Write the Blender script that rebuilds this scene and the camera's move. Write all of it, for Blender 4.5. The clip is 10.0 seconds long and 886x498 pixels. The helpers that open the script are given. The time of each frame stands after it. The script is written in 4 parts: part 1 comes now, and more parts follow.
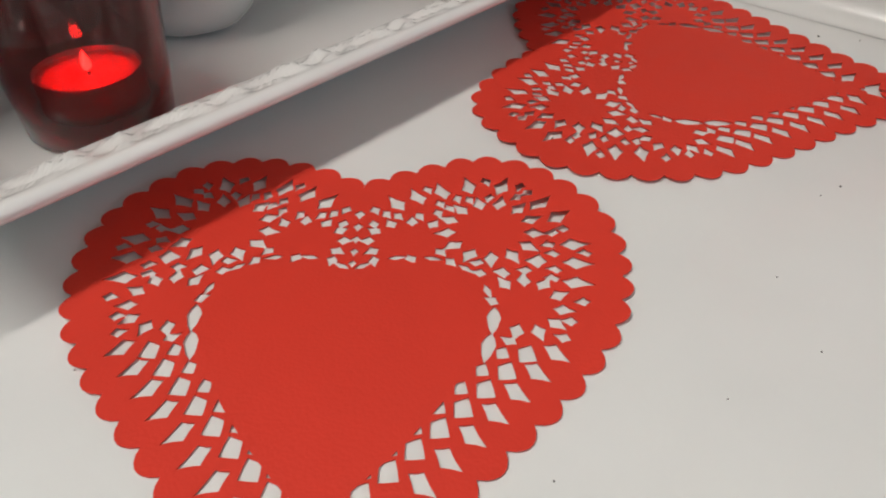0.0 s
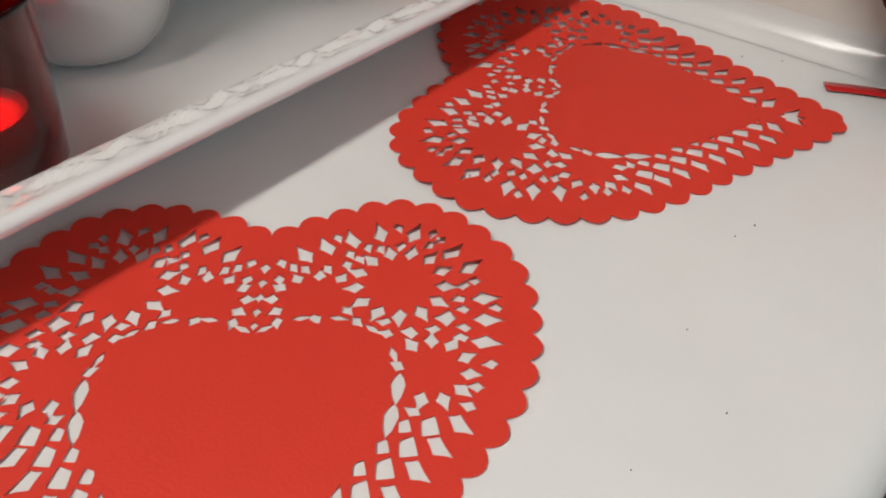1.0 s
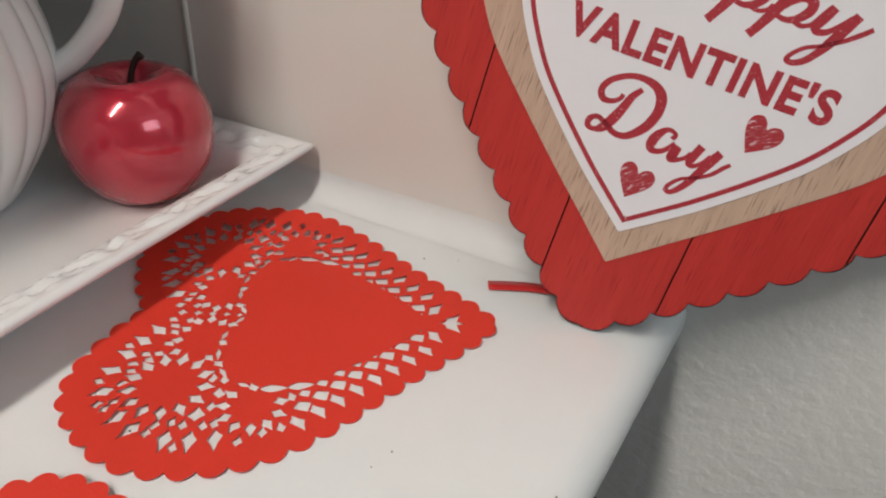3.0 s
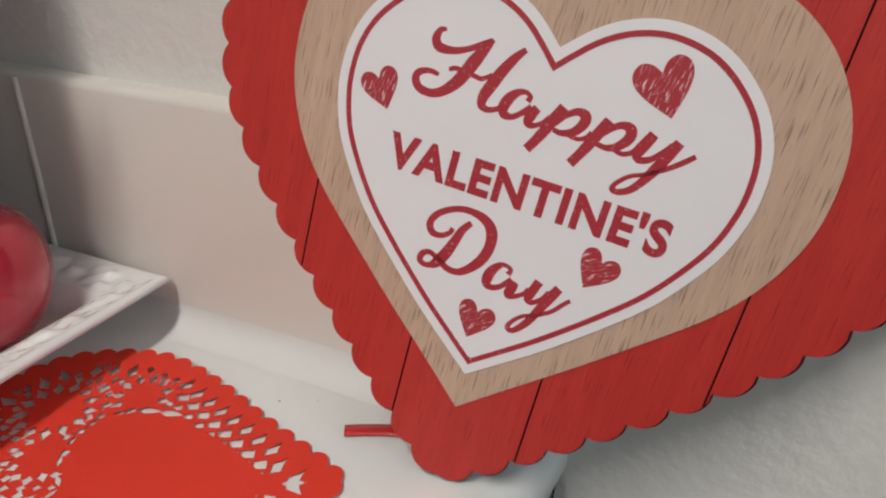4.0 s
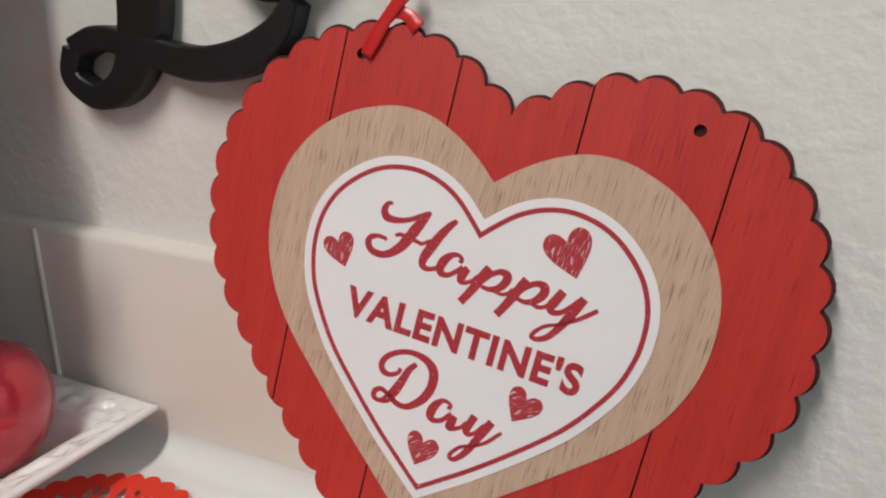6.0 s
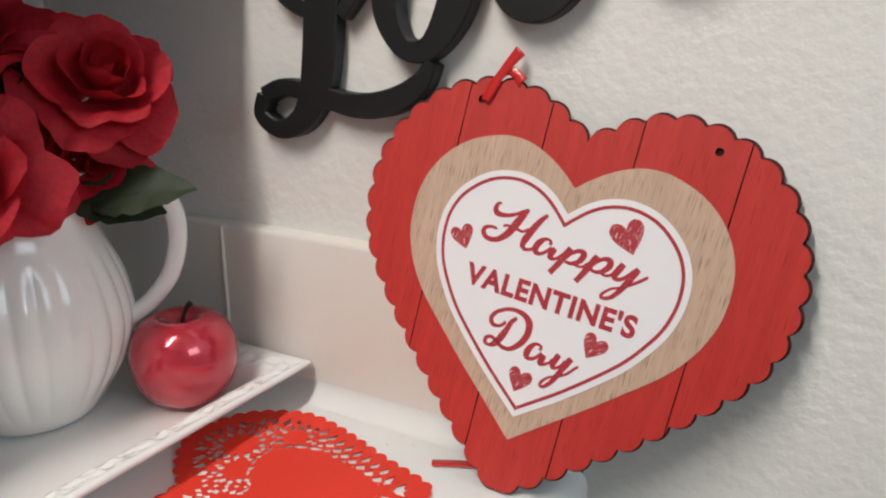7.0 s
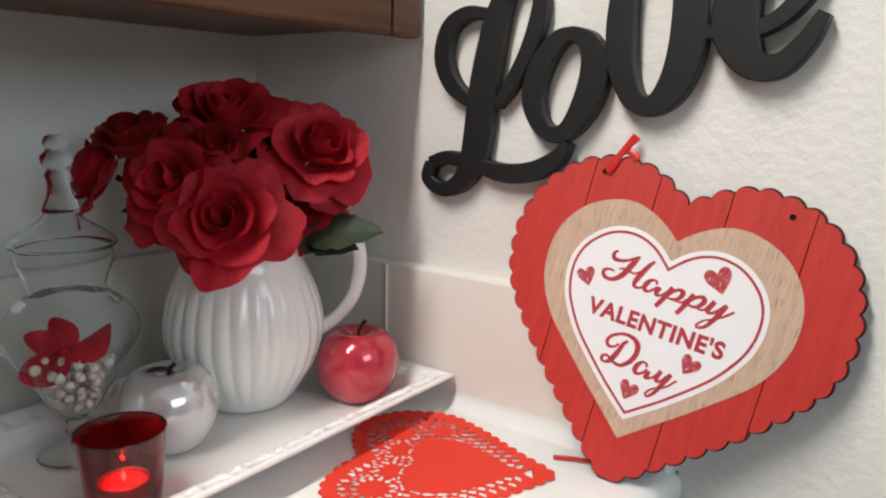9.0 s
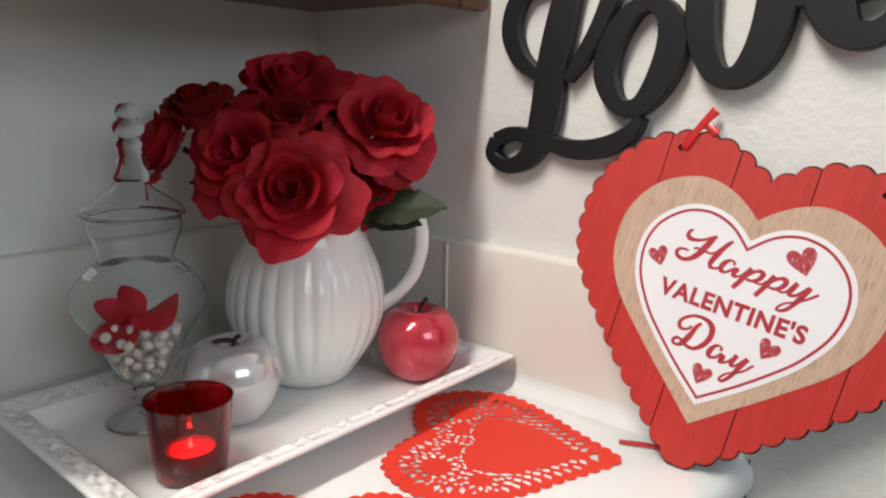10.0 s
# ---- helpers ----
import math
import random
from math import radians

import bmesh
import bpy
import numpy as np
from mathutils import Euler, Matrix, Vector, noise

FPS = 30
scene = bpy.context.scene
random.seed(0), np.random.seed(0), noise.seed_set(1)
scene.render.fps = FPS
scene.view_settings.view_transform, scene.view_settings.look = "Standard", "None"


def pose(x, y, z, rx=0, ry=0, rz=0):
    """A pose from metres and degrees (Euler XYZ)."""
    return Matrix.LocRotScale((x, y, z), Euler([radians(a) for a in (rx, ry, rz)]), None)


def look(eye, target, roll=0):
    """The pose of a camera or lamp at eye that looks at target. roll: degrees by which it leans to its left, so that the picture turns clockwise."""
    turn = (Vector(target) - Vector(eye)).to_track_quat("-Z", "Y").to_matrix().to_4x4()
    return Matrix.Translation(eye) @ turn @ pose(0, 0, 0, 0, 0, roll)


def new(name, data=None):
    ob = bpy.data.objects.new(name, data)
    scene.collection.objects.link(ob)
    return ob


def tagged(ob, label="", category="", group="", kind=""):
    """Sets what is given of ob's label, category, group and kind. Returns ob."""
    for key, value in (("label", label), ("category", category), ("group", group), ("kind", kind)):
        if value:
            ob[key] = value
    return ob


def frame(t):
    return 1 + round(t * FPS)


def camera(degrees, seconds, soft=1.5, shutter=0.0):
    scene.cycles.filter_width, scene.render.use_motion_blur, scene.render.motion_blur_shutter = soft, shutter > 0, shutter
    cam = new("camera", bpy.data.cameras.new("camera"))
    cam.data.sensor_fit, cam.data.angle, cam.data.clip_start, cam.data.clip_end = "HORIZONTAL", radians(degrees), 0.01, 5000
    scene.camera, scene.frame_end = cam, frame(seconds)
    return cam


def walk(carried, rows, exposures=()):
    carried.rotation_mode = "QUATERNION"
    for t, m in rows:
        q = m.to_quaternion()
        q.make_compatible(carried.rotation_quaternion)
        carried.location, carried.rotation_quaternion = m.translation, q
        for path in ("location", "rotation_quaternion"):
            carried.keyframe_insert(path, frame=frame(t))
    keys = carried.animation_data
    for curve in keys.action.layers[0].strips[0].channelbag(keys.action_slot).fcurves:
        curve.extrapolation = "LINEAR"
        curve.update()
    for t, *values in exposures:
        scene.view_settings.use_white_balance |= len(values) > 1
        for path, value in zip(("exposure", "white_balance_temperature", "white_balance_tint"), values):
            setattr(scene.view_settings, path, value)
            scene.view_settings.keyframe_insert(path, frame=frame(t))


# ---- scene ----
cam = camera(63.26, 10.0, soft=2.1)
PATH = [
    (0, (0.3463, -0.4465, 0.1534), (-0.5463, 0.5615, -0.9646), 0.47),
    (0.5, (0.3364, -0.4405, 0.1572), (-0.5220, 0.5648, -0.9895), 0.88),
    (1, (0.3448, -0.4191, 0.1676), (-0.4512, 0.6288, -0.9860), 2.13),
    (1.5, (0.3515, -0.4076, 0.1836), (-0.3839, 0.7137, -0.9409), 3.77),
    (2, (0.3591, -0.4044, 0.1964), (-0.3266, 0.7991, -0.8731), 4.69),
    (2.5, (0.3786, -0.3975, 0.2153), (-0.2399, 0.9021, -0.7803), 5.75),
    (3, (0.4093, -0.3597, 0.2332), (-0.2074, 0.9755, -0.7152), 3.89),
    (4.5, (0.4621, -0.2825, 0.2548), (-0.1518, 1.2004, -0.4426), 1.35),
    (5, (0.4686, -0.2847, 0.2678), (-0.1424, 1.2296, -0.3615), 1.33),
    (6.5, (0.5098, -0.3711, 0.2919), (-0.2386, 1.1219, -0.2309), 0.58),
    (7, (0.5305, -0.4596, 0.3005), (-0.2857, 1.0117, -0.1807), 0.40),
    (7.5, (0.5595, -0.5435, 0.3100), (-0.3093, 0.9148, -0.1153), 0.43),
    (8, (0.5759, -0.5829, 0.3275), (-0.3402, 0.8585, -0.0542), 0.69),
    (8.5, (0.5821, -0.6036, 0.3306), (-0.3820, 0.8148, -0.0173), 1.01),
    (9, (0.5756, -0.6127, 0.3199), (-0.4395, 0.7703, -0.0257), 1.24),
    (9.5, (0.5657, -0.6159, 0.3089), (-0.4955, 0.7300, -0.0445), 1.49),
    (10, (0.5543, -0.6165, 0.3052), (-0.5407, 0.6965, -0.0684), 1.54),
]
walk(cam, [(t, look(eye, target, roll)) for t, eye, target, roll in PATH],
     [(0, -0.96), (1, -0.86), (2, -0.76), (3, -0.70), (4.5, -0.72), (5.2, -0.68), (6.5, -0.46), (8, -0.22), (10, -0.10)])

# ---- world and light ----
world = bpy.data.worlds.new("world")
scene.world = world
world.use_nodes = True
wn = world.node_tree.nodes
sky = wn.new("ShaderNodeTexSky")
sky.sky_type, sky.sun_disc = "NISHITA", False
sky.sun_elevation, sky.sun_rotation = radians(35), radians(120)
world.node_tree.links.new(sky.outputs[0], wn["Background"].inputs[0])
wn["Background"].inputs[1].default_value = 0.1


def area_lamp(name, at, target, wide, high, watts, colour):
    data = bpy.data.lights.new(name, "AREA")
    data.shape, data.size, data.size_y, data.energy, data.color = "RECTANGLE", wide, high, watts, colour
    ob = new(name, data)
    ob.matrix_world = look(at, target)
    return ob


area_lamp("window_light", (2.55, -0.80, 1.0), (0.0, -0.35, 0.10), 1.1, 0.8, 15.0, (0.74, 0.89, 1.0))
tube = area_lamp("ceiling_tube_light", (0.125, -1.20, 1.46), (0.125, -1.20, 0.0), 0.18, 1.2, 41.0, (1.0, 0.945, 0.885))


# ---- materials ----
def material(name, colour, rough=0.5, metal=0.0, vary=0.12, scale=40.0, bump=0.0, bump_scale=200.0, coat=0.0, sub=0.0,
             trans=0.0, stretch=(1, 1, 1), second=None, ior=1.45, per_object=0.0, span=(0.45, 1.0)):
    m = bpy.data.materials.new(name)
    m.use_nodes = True
    n, l = m.node_tree.nodes, m.node_tree.links
    b = n["Principled BSDF"]
    b.inputs["Metallic"].default_value = metal
    b.inputs["IOR"].default_value = ior
    b.inputs["Coat Weight"].default_value = coat
    b.inputs["Coat Roughness"].default_value = 0.06
    b.inputs["Transmission Weight"].default_value = trans
    if sub:
        b.inputs["Subsurface Weight"].default_value = sub
        b.inputs["Subsurface Radius"].default_value = (0.01, 0.004, 0.003)
        b.inputs["Subsurface Scale"].default_value = 0.4
    tc = n.new("ShaderNodeTexCoord")
    mp = n.new("ShaderNodeMapping")
    mp.inputs["Scale"].default_value = stretch
    l.new(tc.outputs["Object"], mp.inputs[0])
    big, fine = n.new("ShaderNodeTexNoise"), n.new("ShaderNodeTexNoise")
    big.inputs["Scale"].default_value, fine.inputs["Scale"].default_value = scale * 0.25, scale * 3
    big.inputs["Detail"].default_value, fine.inputs["Detail"].default_value = 4, 6
    l.new(mp.outputs[0], big.inputs["Vector"])
    l.new(mp.outputs[0], fine.inputs["Vector"])
    add = n.new("ShaderNodeMath")
    add.operation = "MULTIPLY_ADD"
    l.new(fine.outputs[0], add.inputs[0])
    add.inputs[1].default_value = 0.45
    l.new(big.outputs[0], add.inputs[2])
    ramp = n.new("ShaderNodeMapRange")
    ramp.inputs["From Min"].default_value, ramp.inputs["From Max"].default_value = span
    l.new(add.outputs[0], ramp.inputs["Value"])
    mix = n.new("ShaderNodeMix")
    mix.data_type = "RGBA"
    dark = second or [c * (1 - vary) for c in colour]
    mix.inputs["A"].default_value = (*dark, 1)
    mix.inputs["B"].default_value = (*colour, 1)
    l.new(ramp.outputs[0], mix.inputs["Factor"])
    out = mix.outputs["Result"]
    if per_object:
        info, hsv = n.new("ShaderNodeObjectInfo"), n.new("ShaderNodeHueSaturation")
        rng = n.new("ShaderNodeMapRange")
        rng.inputs["To Min"].default_value, rng.inputs["To Max"].default_value = 1 - per_object, 1 + per_object
        l.new(info.outputs["Random"], rng.inputs["Value"])
        l.new(rng.outputs[0], hsv.inputs["Value"])
        l.new(out, hsv.inputs["Color"])
        out = hsv.outputs[0]
    l.new(out, b.inputs["Base Color"])
    rr = n.new("ShaderNodeMapRange")
    rr.inputs["To Min"].default_value, rr.inputs["To Max"].default_value = rough * 0.85, min(1, rough * 1.15)
    l.new(fine.outputs[0], rr.inputs["Value"])
    l.new(rr.outputs[0], b.inputs["Roughness"])
    if bump:
        bt, bp = n.new("ShaderNodeTexNoise"), n.new("ShaderNodeBump")
        bt.inputs["Scale"].default_value, bt.inputs["Detail"].default_value = bump_scale, 3
        l.new(mp.outputs[0], bt.inputs["Vector"])
        bp.inputs["Strength"].default_value, bp.inputs["Distance"].default_value = bump, 0.002
        l.new(bt.outputs[0], bp.inputs["Height"])
        l.new(bp.outputs[0], b.inputs["Normal"])
    return m


def see_through(m, share, tint):
    """Lets part of the light through a thin sheet."""
    n, l = m.node_tree.nodes, m.node_tree.links
    mix, tr = n.new("ShaderNodeMixShader"), n.new("ShaderNodeBsdfTranslucent")
    tr.inputs["Color"].default_value = (*tint, 1)
    mix.inputs[0].default_value = share
    l.new(n["Principled BSDF"].outputs[0], mix.inputs[1])
    l.new(tr.outputs[0], mix.inputs[2])
    l.new(mix.outputs[0], n["Material Output"].inputs["Surface"])


def wood(name, light, dark, rough=0.45, along=(60, 60, 4), bump=0.2):
    m = material(name, light, rough, vary=0.3, scale=8, second=dark, stretch=along, bump=bump, bump_scale=12)
    return m


def ticks(m, stretch, tint, lo, hi):
    """Short marks over the base colour: dark pores along the grain, painted glints on glitter."""
    n, l = m.node_tree.nodes, m.node_tree.links
    base = n["Principled BSDF"].inputs["Base Color"]
    before = base.links[0].from_socket
    tc, mp, no = n.new("ShaderNodeTexCoord"), n.new("ShaderNodeMapping"), n.new("ShaderNodeTexNoise")
    mp.inputs["Scale"].default_value = stretch
    no.inputs["Scale"].default_value, no.inputs["Detail"].default_value = 1.0, 1.5
    l.new(tc.outputs["Object"], mp.inputs[0])
    l.new(mp.outputs[0], no.inputs["Vector"])
    rg, mix = n.new("ShaderNodeMapRange"), n.new("ShaderNodeMix")
    rg.inputs["From Min"].default_value, rg.inputs["From Max"].default_value = lo, hi
    l.new(no.outputs[0], rg.inputs["Value"])
    mix.data_type = "RGBA"
    l.new(rg.outputs[0], mix.inputs["Factor"])
    l.new(before, mix.inputs["A"])
    mix.inputs["B"].default_value = (*tint, 1)
    l.new(mix.outputs["Result"], base)


# for the unseen walls added behind the view; mid grey keeps their bounce low
FAR_WALL = material("grey_green_wall", (0.36, 0.37, 0.35), 0.8, vary=0.06, scale=6, bump=0.3, bump_scale=150)
WALL = material("painted_wall", (0.795, 0.785, 0.755), 0.75, vary=0.05, scale=6, bump=0.55, bump_scale=110)
CEIL = material("ceiling_paint", (0.82, 0.81, 0.78), 0.85, vary=0.04, scale=8, bump=0.3, bump_scale=150)
TILE = material("glazed_tile", (0.80, 0.765, 0.71), 0.42, vary=0.02, scale=10, bump=0.05, bump_scale=25, per_object=0.02)
COUNTER = material("white_counter", (0.785, 0.795, 0.78), 0.20, vary=0.06, scale=12, bump=0.06, bump_scale=30)
FLOOR = material("floor_vinyl", (0.16, 0.155, 0.15), 0.5, vary=0.3, scale=10)
CAB = wood("cabinet_wood", (0.16, 0.062, 0.026), (0.065, 0.024, 0.011), 0.4, (60, 4, 60))
CAB_DARK = wood("dark_base_wood", (0.07, 0.025, 0.016), (0.025, 0.012, 0.009), 0.4, (60, 60, 4))
DARK_FILL = material("black_fill", (0.02, 0.02, 0.021), 0.25, vary=0.3)
PORC = material("white_porcelain", (0.83, 0.82, 0.80), 0.14, vary=0.03, scale=15, coat=0.3)
PITCH = material("white_glaze", (0.85, 0.84, 0.81), 0.12, vary=0.03, scale=15, coat=0.4)
PAPER = material("red_paper", (0.84, 0.050, 0.026), 0.62, vary=0.10, scale=30, bump=0.12, bump_scale=900)
see_through(PAPER, 0.14, (0.9, 0.12, 0.07))
SIGN_RED = wood("red_painted_plank", (0.54, 0.036, 0.028), (0.43, 0.024, 0.019), 0.5, (70, 5, 5), 0.2)
ticks(SIGN_RED, (1300, 50, 1), (0.27, 0.012, 0.010), 0.61, 0.75)
SIGN_EDGE = material("burnt_edge", (0.075, 0.012, 0.009), 0.7, vary=0.5, scale=60)
SIGN_TAN = wood("pale_wood", (0.60, 0.425, 0.32), (0.47, 0.325, 0.235), 0.55, (110, 5, 5), 0.2)
ticks(SIGN_TAN, (1600, 60, 1), (0.20, 0.125, 0.085), 0.59, 0.72)
SIGN_WHITE = material("white_card", (0.80, 0.79, 0.81), 0.55, vary=0.03, scale=30)
INK = material("scratchy_red_ink", (0.40, 0.030, 0.042), 0.5, scale=4, second=(0.78, 0.66, 0.68), span=(0.57, 0.64))
# scratches that run aslant
INK.node_tree.nodes["Mapping"].vector_type = "TEXTURE"
INK.node_tree.nodes["Mapping"].inputs["Scale"].default_value = (0.0052, 0.0009, 1)
INK.node_tree.nodes["Mapping"].inputs["Rotation"].default_value = (0, 0, math.radians(52))
# the pale second tint is painted-in sparkle, not another paint
GLITTER = material("dark_red_glitter", (0.40, 0.026, 0.040), 0.5, scale=2600, second=(0.66, 0.34, 0.36), span=(0.48, 0.58), bump=0.2, bump_scale=1400)
BLACK = material("black_painted_wood", (0.012, 0.012, 0.013), 0.48, vary=0.35, scale=30, bump=0.05, bump_scale=80)
PETAL = material("rose_cloth", (0.57, 0.009, 0.026), 0.62, vary=0.45, scale=60, bump=0.25, bump_scale=700, per_object=0.14)
see_through(PETAL, 0.15, (0.7, 0.02, 0.03))
LEAF = material("leaf_cloth", (0.030, 0.046, 0.020), 0.6, vary=0.4, scale=50, bump=0.25, bump_scale=400)
SPARK = material("red_glitter_bud", (0.60, 0.008, 0.014), 0.30, metal=0.5, vary=0.6, scale=300, bump=1.0, bump_scale=1100)
# sparkle of the buds painted into the colour as light specks
ticks(SPARK, (700, 700, 700), (0.95, 0.36, 0.22), 0.64, 0.70)
APPLE = material("red_lustre", (0.58, 0.036, 0.062), 0.18, metal=0.25, vary=0.15, scale=20, coat=0.9)
PEARLY = material("pearl_lustre", (0.66, 0.65, 0.65), 0.14, metal=0.45, vary=0.06, scale=12, coat=0.8)
STEM = material("dark_stem", (0.035, 0.014, 0.010), 0.55, vary=0.4)
GLASS = material("clear_glass", (0.97, 0.985, 0.98), 0.015, vary=0.0, trans=1.0, ior=1.14)
RED_GLASS = material("red_glass", (0.46, 0.004, 0.006), 0.03, vary=0.05, trans=1.0)
WAX = material("red_wax", (0.85, 0.035, 0.025), 0.4, vary=0.1, sub=0.3)
ALU = material("thin_aluminium", (0.7, 0.7, 0.7), 0.35, metal=1.0)
PEARL = material("pearl_bead", (0.80, 0.72, 0.66), 0.2, vary=0.08, coat=0.6)
RIBBON = material("red_satin", (0.62, 0.02, 0.02), 0.32, vary=0.2, scale=60, coat=0.2)
DUST = material("dark_crumb", (0.06, 0.045, 0.035), 0.8, vary=0.3)
CAULK = material("caulk", (0.74, 0.72, 0.66), 0.5, vary=0.08)
FLAME = bpy.data.materials.new("candle_flame")
FLAME.use_nodes = True
fb = FLAME.node_tree.nodes["Principled BSDF"]
fb.inputs["Emission Color"].default_value = (1.0, 0.70, 0.36, 1)
fb.inputs["Emission Strength"].default_value = 600.0


# ---- builders ----
from mathutils import geometry


def mesh_of(name, bm, mats, smooth=True):
    me = bpy.data.meshes.new(name)
    bm.normal_update()
    bm.to_mesh(me)
    bm.free()
    for m in mats if isinstance(mats, (list, tuple)) else [mats]:
        me.materials.append(m)
    if smooth:
        for p in me.polygons:
            p.use_smooth = True
    return me


def part(name, bm, mats, parent=None, label="", m=None, smooth=True):
    me = bm if isinstance(bm, bpy.types.Mesh) else mesh_of(name, bm, mats, smooth)
    ob = new(name, me)
    if parent:
        ob.parent = parent
    if m is not None:
        ob.matrix_basis = m
    return tagged(ob, label)


def thing(name, label, category, m, group="", kind=""):
    ob = new(name)
    ob.empty_display_size = 0.01
    ob.matrix_basis = m
    return tagged(ob, label, category, group, kind)


def box(lo, hi, bevel=0.0, seg=2):
    bm = bmesh.new()
    bmesh.ops.create_cube(bm, size=1)
    for v in bm.verts:
        v.co = Vector([lo[i] + (hi[i] - lo[i]) * (v.co[i] + 0.5) for i in range(3)])
    if bevel:
        bmesh.ops.bevel(bm, geom=bm.edges[:], offset=bevel, segments=seg, profile=0.5, affect="EDGES")
    return bm


def lathe(profile, n=48, ripple=None):
    """Turns (r, z) pairs about the z axis; ripple(angle, z) scales the radius."""
    bm = bmesh.new()
    rings = []
    for r, z in profile:
        if r < 1e-6:
            rings.append([bm.verts.new((0, 0, z))])
        else:
            ring = []
            for i in range(n):
                a = 2 * math.pi * i / n
                k = r * (ripple(a, z) if ripple else 1)
                ring.append(bm.verts.new((k * math.cos(a), k * math.sin(a), z)))
            rings.append(ring)
    for p, q in zip(rings, rings[1:]):
        for i in range(n):
            j = (i + 1) % n
            vs = [p[i % len(p)], p[j % len(p)], q[j % len(q)], q[i % len(q)]]
            vs = list(dict.fromkeys(vs))
            if len(vs) > 2:
                bm.faces.new(vs)
    bmesh.ops.recalc_face_normals(bm, faces=bm.faces[:])
    return bm


def smooth_line(pts, per=8):
    """A Catmull-Rom line through points of any dimension."""
    p = [np.array(q, float) for q in pts]
    p = [2 * p[0] - p[1]] + p + [2 * p[-1] - p[-2]]
    out = []
    for a, b, c, d in zip(p, p[1:], p[2:], p[3:]):
        for i in range(per):
            t = i / per
            out.append(0.5 * (2 * b + (c - a) * t + (2 * a - 5 * b + 4 * c - d) * t * t + (3 * b - a - 3 * c + d) * t ** 3))
    out.append(p[-2])
    return out


def tube_along(pts, radii, n=10, flat=1.0, per=6):
    line = smooth_line([(*p, r) for p, r in zip(pts, radii)], per)
    bm = bmesh.new()
    rings = []
    side = None
    for i, q in enumerate(line):
        t = Vector(line[min(i + 1, len(line) - 1)][:3] - line[max(i - 1, 0)][:3]).normalized()
        if side is None:
            side = t.orthogonal().normalized()
        side = (side - t * side.dot(t)).normalized()
        up = t.cross(side)
        c = Vector(q[:3])
        rings.append([bm.verts.new(c + (math.cos(a) * side + flat * math.sin(a) * up) * float(q[3])) for a in [2 * math.pi * k / n for k in range(n)]])
    for p, q in zip(rings, rings[1:]):
        for i in range(n):
            bm.faces.new((p[i], p[(i + 1) % n], q[(i + 1) % n], q[i]))
    bm.faces.new(rings[0])
    bm.faces.new(rings[-1])
    bmesh.ops.recalc_face_normals(bm, faces=bm.faces[:])
    return bm


def plate(loops, depth, bevel=0.0):
    """A flat sheet from one outline and its holes, lying in xy, from z 0 up to depth."""
    cu = bpy.data.curves.new("sheet", "CURVE")
    cu.dimensions, cu.fill_mode, cu.extrude = "2D", "BOTH", depth / 2 - bevel
    cu.bevel_depth, cu.bevel_resolution, cu.offset = bevel, 0, -bevel
    for loop in loops:
        s = cu.splines.new("POLY")
        s.points.add(len(loop) - 1)
        for p, q in zip(s.points, loop):
            p.co = (q[0], q[1], 0, 1)
        s.use_cyclic_u = True
    return curve_mesh(cu, depth / 2)


def curve_mesh(cu, lift):
    ob = new("sheet", cu)
    bpy.context.view_layer.update()
    me = bpy.data.meshes.new_from_object(ob.evaluated_get(bpy.context.evaluated_depsgraph_get()))
    bpy.data.objects.remove(ob)
    bpy.data.curves.remove(cu)
    me.transform(Matrix.Translation((0, 0, lift)))
    me.materials.clear()
    return me


def inside(pts, poly):
    """Which of the points lie in the polygon."""
    x, y = pts[:, :1], pts[:, 1:]
    a, b = poly, np.roll(poly, -1, 0)
    c = (a[:, 1] > y) != (b[:, 1] > y)
    xs = a[:, 0] + (y - a[:, 1]) / (b[:, 1] - a[:, 1] + 1e-15) * (b[:, 0] - a[:, 0])
    return np.count_nonzero(c & (x < xs), axis=1) % 2 == 1


